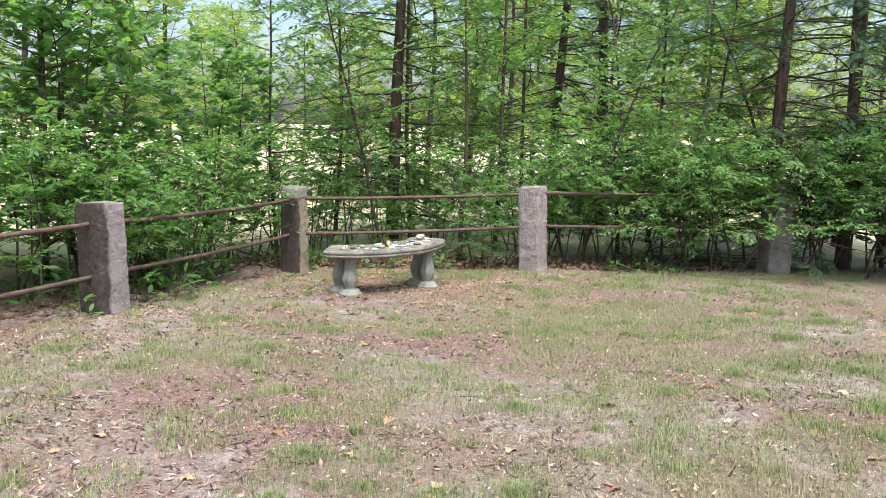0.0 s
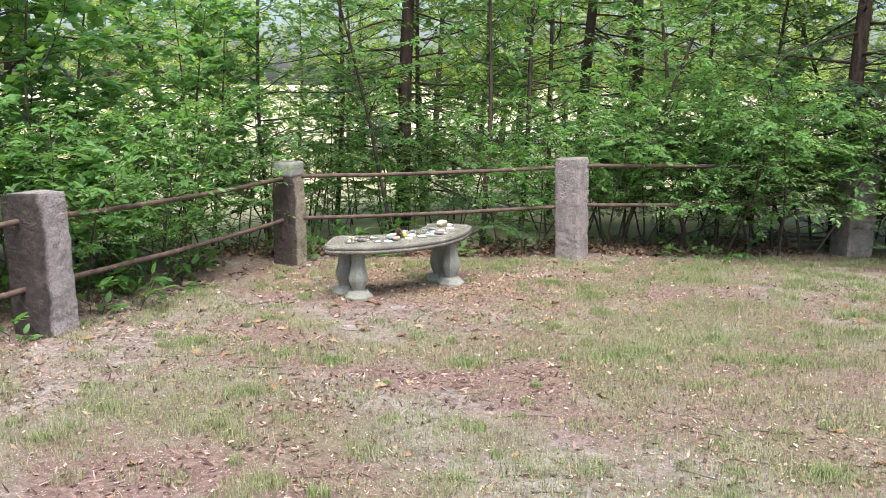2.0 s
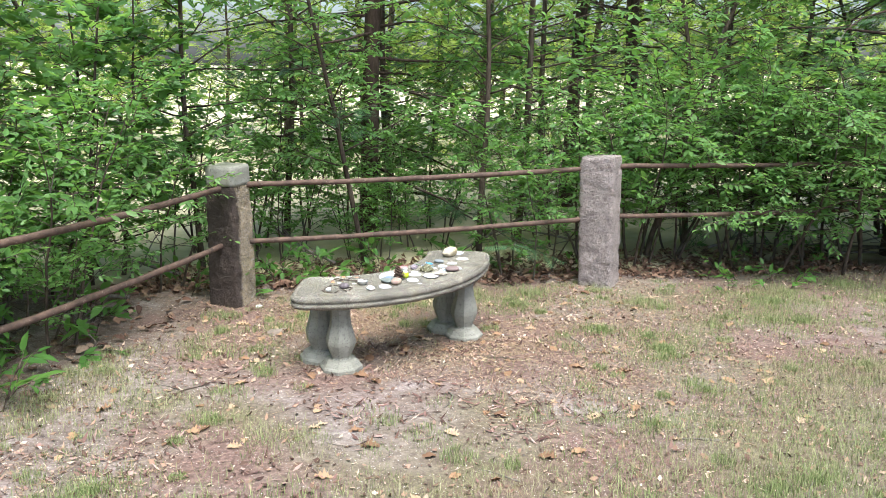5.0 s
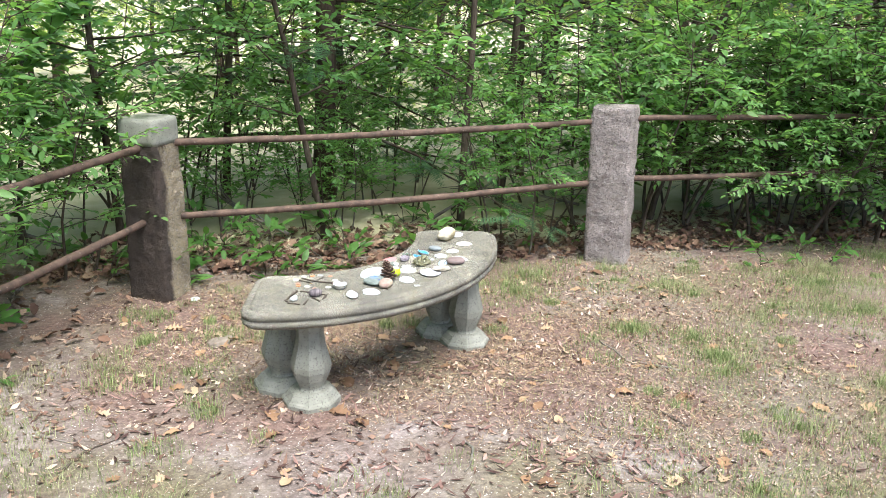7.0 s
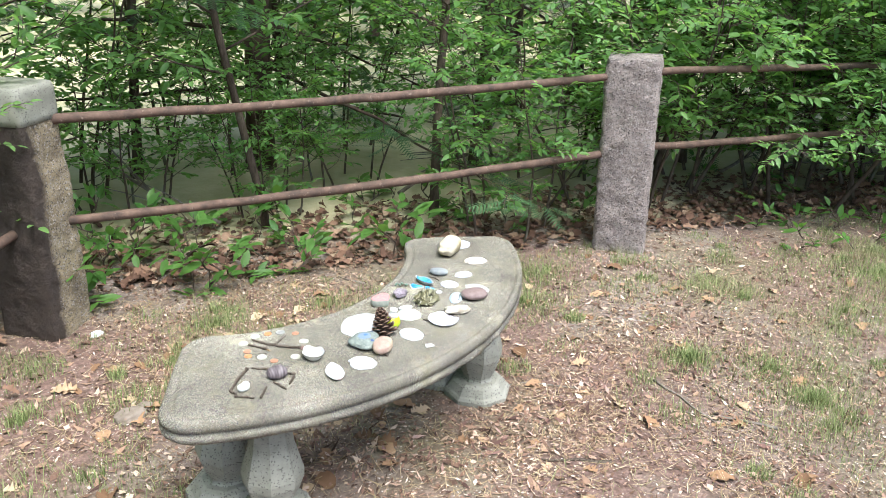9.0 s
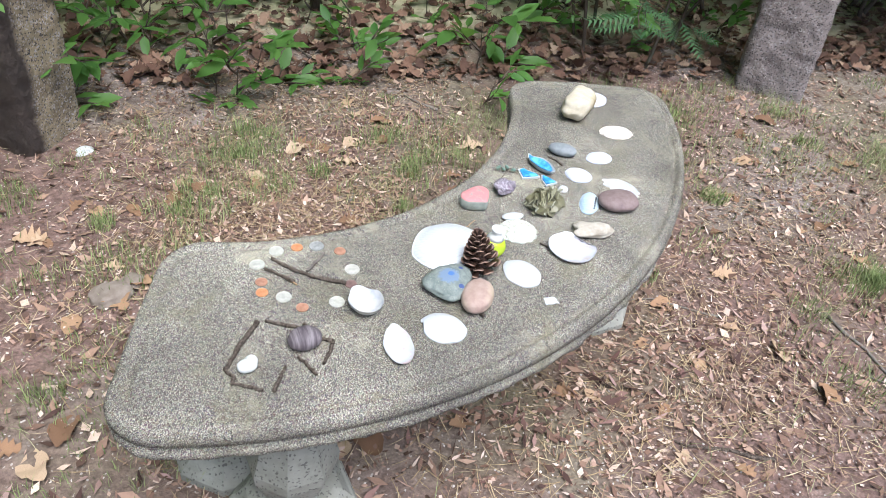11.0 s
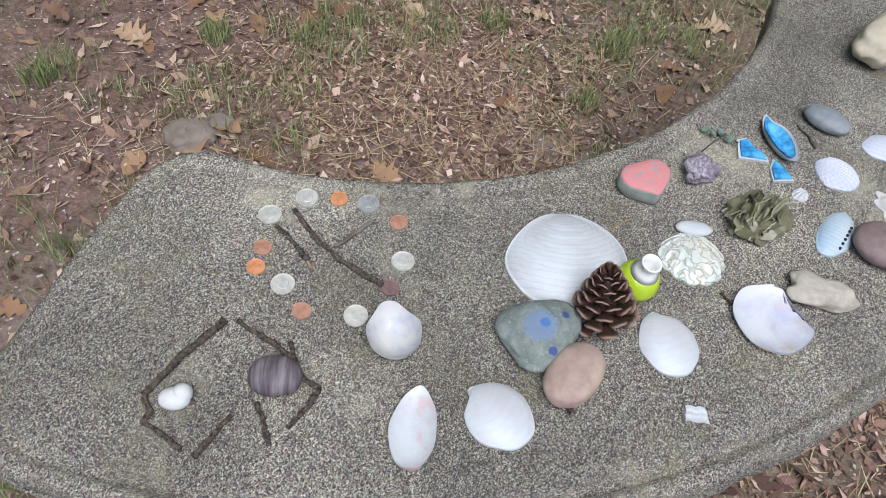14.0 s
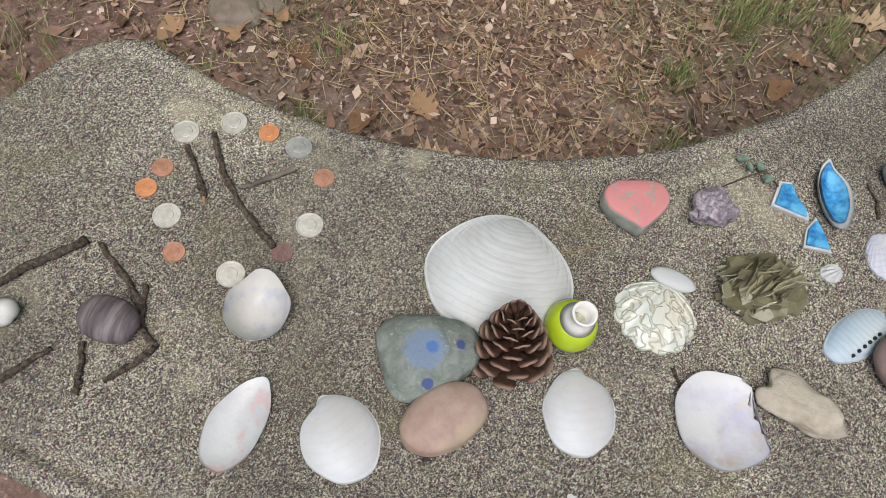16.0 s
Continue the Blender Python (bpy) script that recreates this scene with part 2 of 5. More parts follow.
LEAF_LOW = leaf_material("undergrowth_leaf", (0.05, 0.14, 0.03), (0.11, 0.23, 0.05), (0.20, 0.38, 0.06))


def litter_material(name, stops, rough=0.85, by="island"):
    m = Mat(name, rough=rough, spec=0.2)
    pick = m.island() if by == "island" else m.each()
    c = m.ramp(pick, *stops)
    c = m.mix(m.step(m.noise(60, 4, 0.7), 0.45, 0.8), c, m.mix(0.5, c, (0.09, 0.06, 0.04)))
    m.color(c)
    m.bump(m.noise(180, 3), 0.3, 0.001)
    return m.m


DRY_LEAF = litter_material("dry_oak_leaf", [(0.0, (0.15, 0.085, 0.05)), (0.35, (0.27, 0.16, 0.09)), (0.65, (0.38, 0.25, 0.15)), (1.0, (0.46, 0.35, 0.24))], by="each")
LITTER_LEAF = litter_material("leaf_litter", [(0.0, (0.06, 0.034, 0.025)), (0.4, (0.145, 0.08, 0.055)), (0.75, (0.23, 0.14, 0.095)), (1.0, (0.36, 0.26, 0.18))])
CHIPS = litter_material("bark_and_leaf_crumbs", [(0.0, (0.045, 0.027, 0.02)), (0.3, (0.14, 0.082, 0.058)), (0.6, (0.27, 0.165, 0.12)), (0.85, (0.40, 0.28, 0.215)), (1.0, (0.62, 0.50, 0.42))])
SCRAPS = litter_material("torn_dry_leaf", [(0.0, (0.07, 0.042, 0.032)), (0.45, (0.18, 0.11, 0.08)), (0.8, (0.34, 0.22, 0.155)), (1.0, (0.60, 0.47, 0.37))])
MULCH = litter_material("reddish_bark_mulch", [(0.0, (0.035, 0.02, 0.017)), (0.4, (0.11, 0.06, 0.05)), (0.75, (0.22, 0.13, 0.11)), (1.0, (0.42, 0.30, 0.26))])
STRAW = litter_material("dry_grass_straw", [(0.0, (0.22, 0.15, 0.08)), (0.5, (0.38, 0.29, 0.16)), (1.0, (0.50, 0.42, 0.27))])


def grass_material(name, green_from, green_to):
    m = Mat(name, rough=0.6, spec=0.25)
    pick = m.island()
    green = m.ramp(pick, (0.0, (0.09, 0.13, 0.04)), (0.5, (0.18, 0.225, 0.08)), (1.0, (0.30, 0.335, 0.15)))
    dry = m.ramp(pick, (0.0, (0.17, 0.145, 0.075)), (0.5, (0.26, 0.235, 0.13)), (1.0, (0.37, 0.335, 0.21)))
    where = m.noise(1.2, 4, 0.65)
    m.color(m.mix(m.step(where, green_from, green_to), dry, green))
    return m.m


GRASS = grass_material("thin_summer_grass", 0.33, 0.56)
TUFT = grass_material("tuft_grass", 0.25, 0.45)

# ---- mesh helpers ----
def mesh_of(name, verts, faces, material, smooth=True):
    me = bpy.data.meshes.new(name)
    me.from_pydata([tuple(v) for v in verts], [], [tuple(f) for f in faces])
    me.materials.append(material)
    if smooth:
        me.polygons.foreach_set("use_smooth", [True] * len(me.polygons))
    me.update()
    return me


def soup(name, verts, tris, material):
    """A mesh from numpy arrays of many triangles."""
    me = bpy.data.meshes.new(name)
    me.vertices.add(len(verts))
    me.vertices.foreach_set("co", np.ascontiguousarray(verts, dtype=np.float32).ravel())
    n = len(tris)
    me.loops.add(n * 3)
    me.loops.foreach_set("vertex_index", np.ascontiguousarray(tris, dtype=np.int32).ravel())
    me.polygons.add(n)
    me.polygons.foreach_set("loop_start", np.arange(0, 3 * n, 3, dtype=np.int32))
    me.polygons.foreach_set("loop_total", np.full(n, 3, dtype=np.int32))
    me.materials.append(material)
    me.update(calc_edges=True)
    return me


def part(name, data, parent, label="", m=None):
    ob = new(name, data)
    ob.parent = parent
    if m is not None:
        ob.matrix_basis = m
    if label:
        ob["label"] = label
    return ob


def thing(name, m, label, category, group="", kind="", data=None):
    ob = new(name, data)
    ob.matrix_basis = m
    return tagged(ob, label, category, group, kind)


def tube(points, radii, sides=7, start=0):
    """Rings along a bent tapering stem; returns vertices and faces numbered from start."""
    P = [Vector(p) for p in points]
    verts, faces = [], []
    side = Vector((1, 0, 0))
    for i, p in enumerate(P):
        d = (P[min(i + 1, len(P) - 1)] - P[max(i - 1, 0)]).normalized()
        side = (side - d * side.dot(d))
        if side.length < 1e-4:
            side = d.orthogonal()
        side.normalize()
        up = d.cross(side)
        for k in range(sides):
            a = 2 * math.pi * k / sides
            verts.append(p + (side * math.cos(a) + up * math.sin(a)) * radii[i])
    for i in range(len(P) - 1):
        for k in range(sides):
            a, b = start + i * sides + k, start + i * sides + (k + 1) % sides
            faces.append((a, b, b + sides, a + sides))
    faces.append(tuple(start + k for k in reversed(range(sides))))
    faces.append(tuple(start + (len(P) - 1) * sides + k for k in range(sides)))
    return verts, faces


def tubes(name, paths, material, sides=6):
    verts, faces = [], []
    for pts, rad in paths:
        v, f = tube(pts, rad, sides, len(verts))
        verts += v
        faces += f
    return mesh_of(name, verts, faces, material)


def lathe(profile, sides):
    """Closed turned body from (radius, height) pairs."""
    verts, faces = [], []
    for r, z in profile:
        for k in range(sides):
            a = 2 * math.pi * (k + 0.5) / sides
            verts.append((r * math.cos(a), r * math.sin(a), z))
    for i in range(len(profile) - 1):
        for k in range(sides):
            a, b = i * sides + k, i * sides + (k + 1) % sides
            faces.append((a, b, b + sides, a + sides))
    faces.append(tuple(reversed(range(sides))))
    faces.append(tuple((len(profile) - 1) * sides + k for k in range(sides)))
    return verts, faces


def value_noise(x, y, scale, seed):
    """Smooth 2D noise in 0..1 over numpy arrays."""
    r = np.random.RandomState(seed).rand(64, 64)
    u, v = np.asarray(x) * scale + 100.3, np.asarray(y) * scale + 100.7
    i, j = np.floor(u).astype(int), np.floor(v).astype(int)
    fu, fv = u - i, v - j
    fu, fv = fu * fu * (3 - 2 * fu), fv * fv * (3 - 2 * fv)
    a, b = r[i % 64, j % 64], r[(i + 1) % 64, j % 64]
    c, d = r[i % 64, (j + 1) % 64], r[(i + 1) % 64, (j + 1) % 64]
    return (a * (1 - fu) + b * fu) * (1 - fv) + (c * (1 - fu) + d * fu) * fv


def ground_z(x, y):
    """Lie of the land: it falls gently towards the fence and is level beyond it."""
    x, y = np.asarray(x, dtype=float), np.asarray(y, dtype=float)
    z = 0.015 - 0.047 * np.clip(y, -11, 0.6) - 0.008 * np.clip(x, -6, 8)
    near = np.exp(-((x - 1) ** 2 + (y + 3) ** 2) / 90)
    return z + near * (0.035 * (value_noise(x, y, 0.9, 3) - 0.5) + 0.022 * (value_noise(x, y, 3.1, 4) - 0.5) + 0.008 * (value_noise(x, y, 11.0, 5) - 0.5))


def gz(x, y):
    return float(ground_z(x, y))


# ---- ground ----
def spaced(lo, hi, step, far):
    core = np.arange(lo, hi + 1e-6, step)
    out = np.cumsum(0.12 * 1.35 ** np.arange(28))
    out = out[out < far]
    return np.concatenate([(lo - out)[::-1], core, hi + out])


def build_ground():
    xs, ys = spaced(-3.2, 5.2, 0.04, 420), spaced(-8.0, 1.2, 0.04, 420)
    X, Y = np.meshgrid(xs, ys)
    V = np.stack([X, Y, ground_z(X, Y)], -1).reshape(-1, 3)
    w, h = len(xs), len(ys)
    i = (np.arange(h - 1)[:, None] * w + np.arange(w - 1)[None, :]).ravel()
    T = np.concatenate([np.stack([i, i + 1, i + w + 1], -1), np.stack([i, i + w + 1, i + w], -1)])
    me = soup("ground", V, T, SOIL)
    me.polygons.foreach_set("use_smooth", [True] * len(me.polygons))
    return tagged(new("ground", me), "bare sandy soil with thin dry grass and leaf litter", "ground", kind="structure")


GROUND = build_ground()


# ---- granite posts and pipe rails ----
def rough_block(w, d, h, seed, bulge, taper=0.03, below=0.2, cap_drop=0.0, step=0.022):
    """A quarried block: rock-faced sides, softened arrises, uneven top."""
    bm = bmesh.new()
    nx, nz = max(4, int(w / step)), int((h + below) / step)
    bmesh.ops.create_cube(bm, size=1)
    bmesh.ops.subdivide_edges(bm, edges=[e for e in bm.edges if abs(e.verts[0].co.z - e.verts[1].co.z) > 0.5], cuts=nz, use_grid_fill=True)
    bmesh.ops.subdivide_edges(bm, edges=[e for e in bm.edges if abs(e.verts[0].co.x - e.verts[1].co.x) > 0.5], cuts=nx, use_grid_fill=True)
    bmesh.ops.subdivide_edges(bm, edges=[e for e in bm.edges if abs(e.verts[0].co.y - e.verts[1].co.y) > 0.5], cuts=nx, use_grid_fill=True)
    off = Vector((seed * 7.3, seed * 3.1, seed * 1.7))
    for v in bm.verts:
        x, y, z = v.co
        t = z + 0.5
        px, py, pz = abs(x) * 2, abs(y) * 2, abs(z) * 2
        # round the vertical arrises and the top edge
        k = 1 - 0.07 * max(0, (px ** 8 + py ** 8) - 1)
        if z > 0:
            k -= 0.05 * max(0, (max(px, py) ** 6 + t ** 40) - 1)
        s = 1 + taper * (0.5 - t)
        p = Vector((x * w * k * s, y * d * k * s, -below + t * (h + below)))
        n = Vector((x if px > 0.98 else 0, y if py > 0.98 else 0, z * 0.5 if z > 0.49 else 0))
        if n.length > 0:
            n.normalize()
            f = noise.fractal(p * 6 + off, 1.0, 2.0, 4) * 0.30 + noise.noise(p * 21 + off) * 0.20 + noise.noise(p * 47 + off) * 0.22
            p += n * f * bulge
        v.co = p
    me = bpy.data.meshes.new("block")
    bm.to_mesh(me)
    bm.free()
    me.polygons.foreach_set("use_smooth", [True] * len(me.polygons))
    return me


def granite_post(x, y, turn, w, h, seed, label, stained=False, lean=(0, 0), cap=False, taper=0.03):
    z = gz(x, y)
    post = thing("fence_post", pose(x, y, z, lean[0], lean[1], turn), label, "fence post", "granite fence posts")
    body_h = h - (0.13 if cap else 0)
    me = rough_block(w, w, body_h, seed, 0.026, taper=taper, below=0.25, step=0.014)
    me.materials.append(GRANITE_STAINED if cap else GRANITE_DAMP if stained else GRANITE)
    part("shaft", me, post, "black-stained split granite" if stained else "")
    if cap:
        c = rough_block(w * 0.93, w * 0.93, 0.13, seed + 5, 0.004, taper=0, below=0.0)
        c.materials.append(CAST)
        part("cap", c, post, "smooth grey concrete cap", pose(0, 0, body_h - 0.003))
    return post


CORNER, MID, LEFT, RIGHT, LEFT_FAR = (0.133, -0.07), (2.865, 0.08), (-1.165, -2.40), (5.88, 0.16), (-2.50, -4.66)
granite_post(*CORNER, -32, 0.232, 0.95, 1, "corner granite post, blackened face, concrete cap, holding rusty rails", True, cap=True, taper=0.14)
granite_post(*MID, -38, 0.262, 0.985, 2, "pinkish grey rough granite post standing at the lawn edge", lean=(1.2, -1.9), taper=0.0)
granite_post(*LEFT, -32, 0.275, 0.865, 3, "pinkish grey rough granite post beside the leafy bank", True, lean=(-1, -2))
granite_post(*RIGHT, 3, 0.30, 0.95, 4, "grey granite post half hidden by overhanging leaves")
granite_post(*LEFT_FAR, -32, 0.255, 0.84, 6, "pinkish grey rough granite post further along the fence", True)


def rail(a, za, b, zb, label, sag=0.012, seed=0):
    rnd = random.Random(seed)
    A, B = Vector((*a, za)), Vector((*b, zb))
    pts, rad = [], []
    for i in range(25):
        t = i / 24
        p = A.lerp(B, t) - Vector((0, 0, sag * 4 * t * (1 - t)))
        pts.append(p + Vector((rnd.uniform(-1, 1), rnd.uniform(-1, 1), rnd.uniform(-1, 1))) * 0.0025)
        rad.append(0.0185 + rnd.uniform(-0.0012, 0.0012))
    me = tubes("rail", [(pts, rad)], RUST, 10)
    return tagged(new("fence_rail", me), label, "fence rail", "iron fence rails")


RL = "brown rusted iron pipe rail let into granite posts"
rail(CORNER, 0.825, MID, 0.892, RL, 0.014, 1)
rail(CORNER, 0.435, MID, 0.512, RL, 0.016, 2)
rail(MID, 0.905, RIGHT, 0.89, RL, 0.006, 3)
rail(MID, 0.52, RIGHT, 0.535, RL, 0.02, 4)
rail(RIGHT, 0.90, (8.6, 0.3), 0.92, RL, 0.01, 5)
rail(RIGHT, 0.55, (8.6, 0.3), 0.60, RL, 0.01, 6)
rail(CORNER, 0.82, LEFT, 0.85, RL, 0.03, 7)
rail(CORNER, 0.435, LEFT, 0.445, RL, 0.02, 8)
rail(LEFT, 0.85, LEFT_FAR, 0.87, RL, 0.01, 9)
rail(LEFT, 0.435, LEFT_FAR, 0.45, RL, 0.01, 10)

# ---- curved bench ----
TOP = 0.507
BC, R_IN, R_OUT, A0, A1 = Vector((0.753, -0.689)), 0.600, 0.984, radians(-105.6), radians(-7.2)


def bench_loop(inset, z, wobble=0.0, seed=0.0):
    """A rounded rectangle in (arc, radius), bent round the bench's centre."""
    rm = (R_IN + R_OUT) / 2
    hu, hv, r = rm * (A1 - A0) / 2 - inset, (R_OUT - R_IN) / 2 - inset, min(max(0.075 - inset * 0.8, 0.02), ((R_OUT - R_IN) / 2 - inset) * 0.95)
    pts = []
    plan = [(k, q / m) for k, m in enumerate((96, 12, 18, 12, 96, 12, 18, 12)) for q in range(m)]
    for k, t in plan:
        cu, cv = ((-hu + r, -hv + r), (hu - r, -hv + r), (hu - r, hv - r), (-hu + r, hv - r))[((k + 1) // 2) % 4]
        ang = math.pi / 2 * ((k - 1) // 2) - math.pi / 2 + t * math.pi / 2
        if k % 2:
            u, v = cu + r * math.cos(ang), cv + r * math.sin(ang)
        else:
            s, q = 2 * (hu - r) * t, 2 * (hv - r) * t
            u, v = ((-hu + r + s, -hv), (hu, -hv + r + q), (hu - r - s, hv), (-hu, hv - r - q))[k // 2]
        a = (A0 + A1) / 2 + u / rm
        rr = rm + v
        p = Vector((BC.x + rr * math.cos(a), BC.y + rr * math.sin(a), z))
        if wobble:
            n = noise.noise(p * 30 + Vector((seed, 0, 0))) + 0.6 * noise.noise(p * 75 + Vector((seed, 3, 0)))
            out = Vector((math.cos(a), math.sin(a), 0)) * (1 if v > 0 else -1)
            p += out * n * wobble + Vector((0, 0, n * wobble * 0.6))
        # the run moulding is worn away on the hollow side
        worn = min(1.0, max(0.0, (v + 0.02) / 0.12))
        if 0.0 > z - TOP > -0.02:
            p.z = TOP + (z - TOP) * (0.25 + 0.75 * worn) + (p.z - z)
        pts.append(p)
    return pts


def build_bench():
    base = Vector((1.07, -1.2, gz(1.07, -1.2)))
    bench = thing("garden_bench", Matrix.Translation(base), "curved speckled concrete garden bench, chipped rim, set with shells and stones", "bench")
    prof = [(0.05, -0.076, 0.003), (0.011, -0.073, 0.010), (0.002, -0.062, 0.007), (0.0, -0.050, 0.003), (0.006, -0.045, 0.001), (0.007, -0.040, 0.001),
            (0.001, -0.036, 0.001), (0.0, -0.024, 0.001), (0.003, -0.014, 0.0012), (0.008, -0.0085, 0.0008), (0.016, -0.006, 0.0006), (0.020, -0.0135, 0.0005),
            (0.026, -0.0135, 0.0005), (0.031, -0.003, 0.0003), (0.034, -0.0008, 0), (0.042, 0, 0), (0.075, 0, 0), (0.12, 0, 0), (0.16, 0, 0), (0.183, 0, 0)]
    verts, faces, n = [], [], 276
    for k, (d, z, wob) in enumerate(prof):
        verts += [p - base for p in bench_loop(d, TOP + z, wob, 0.37 * k)]
    for k in range(len(prof) - 1):
        for i in range(n):
            a, b = k * n + i, k * n + (i + 1) % n
            faces.append((a, b, b + n, a + n))
    faces.append(tuple(reversed(range(n))))
    faces.append(tuple((len(prof) - 1) * n + i for i in range(n)))
    part("seat_slab", mesh_of("slab", verts, faces, AGGREGATE), bench)
    # legs: pairs of eight-sided balusters on flared plinths
    bal = [(0.058, 0.0), (0.050, 0.012), (0.050, 0.02), (0.066, 0.055), (0.078, 0.092), (0.079, 0.115), (0.070, 0.15), (0.057, 0.20), (0.051, 0.25), (0.054, 0.29), (0.060, 0.315), (0.062, 0.33)]
    plinth = [(0.114, -0.03), (0.114, 0.022), (0.108, 0.03), (0.102, 0.034), (0.086, 0.056), (0.070, 0.062)]
    bv, bf = lathe(bal, 8)
    pv, pf = lathe(plinth, 8)
    bme, pme = mesh_of("baluster", bv, bf, CAST, False), mesh_of("plinth", pv, pf, CAST, False)
    for x, y, turn in ((0.757, -1.515, 10), (0.660, -1.368, 10), (1.515, -1.09, -35), (1.435, -0.945, -35)):
        z = gz(x, y)
        leg = part("leg", bme, bench, "greenish grey cast vase-shaped leg", pose(x - base.x, y - base.y, z + 0.055 - base.z, 0, 0, turn))
        leg.scale = (1, 1, (TOP - 0.068 - z - 0.055) / 0.33)
        part("plinth", pme, leg, "", Matrix.Translation((0, 0, -0.055)))
    return bench


build_bench()

# ---- plants ----
def leaf_shape(kind):
    """Blade outlines, one unit long, lying along +y with +z up."""
    if kind == "oval":
        v = [(0, 0, 0), (0.20, 0.30, 0.05), (-0.20, 0.30, 0.05), (0, 0.5, 0), (0.17, 0.68, 0.02), (-0.17, 0.68, 0.02), (0, 1, -0.10)]
        f = [(0, 1, 3), (0, 3, 2), (3, 1, 4), (2, 3, 5), (3, 4, 6), (5, 3, 6)]
    elif kind == "slim":
        v = [(0, 0, 0), (0.17, 0.42, 0.04), (-0.17, 0.42, 0.04), (0, 1, -0.12)]
        f = [(0, 1, 3), (0, 3, 2)]
    elif kind == "maple":
        rim = [(0.0, 0.0), (0.30, -0.04), (0.27, 0.16), (0.55, 0.36), (0.30, 0.46), (0.24, 0.62), (0.12, 0.72), (0.0, 1.0)]
        rim = rim + [(-x, y) for x, y in reversed(rim[1:-1])]
        v = [(0, 0.38, 0.06)] + [(x, y, -0.10 * abs(x) - 0.06 * y) for x, y in rim]
        n = len(rim)
        f = [(0, 1 + i, 1 + (i + 1) % n) for i in range(n)]
    else:  # flat spray of needles
        v, f = [(0, 0, 0), (0.012, 0, 0), (0, 1, -0.05)], [(0, 1, 2)]
        for i in range(9):
            y = 0.1 + 0.09 * i
            ln = 0.26 * (1 - 0.5 * abs(i - 3) / 6)
            for s in (-1, 1):
                k = len(v)
                v += [(0, y, 0), (0, y + 0.055, 0), (s * ln, y + 0.16, -0.02)]
                f.append((k, k + 1, k + 2) if s > 0 else (k + 1, k, k + 2))
    return np.array(v, dtype=float), np.array(f, dtype=int)


def scatter_leaves(name, kind, pos, along, up, size, material):
    """One mesh with a blade at each place."""
    V, F = leaf_shape(kind)
    pos, along, up, size = np.array(pos), np.array(along), np.array(up), np.array(size)
    along /= np.linalg.norm(along, axis=1, keepdims=True) + 1e-9
    side = np.cross(along, up)
    side /= np.linalg.norm(side, axis=1, keepdims=True) + 1e-9
    nor = np.cross(side, along)
    R = np.stack([side, along, nor], 1)
    W = np.einsum("vk,nkc->nvc", V, R) * size[:, None, None] + pos[:, None, :]
    T = F[None] + (np.arange(len(pos)) * len(V))[:, None, None]
    return soup(name, W.reshape(-1, 3), T.reshape(-1, 3), material)


def bend(rnd, start, direction, length, steps, wander, lift):
    """A wandering stem; lift bends it up (or down, if negative) along its way."""
    p, d = Vector(start), Vector(direction).normalized()
    pts = [p.copy()]
    for i in range(steps):
        d = (d + Vector((rnd.gauss(0, wander), rnd.gauss(0, wander), rnd.gauss(0, wander * 0.6) + lift / steps))).normalized()
        p = p + d * (length / steps)
        pts.append(p.copy())
    return pts


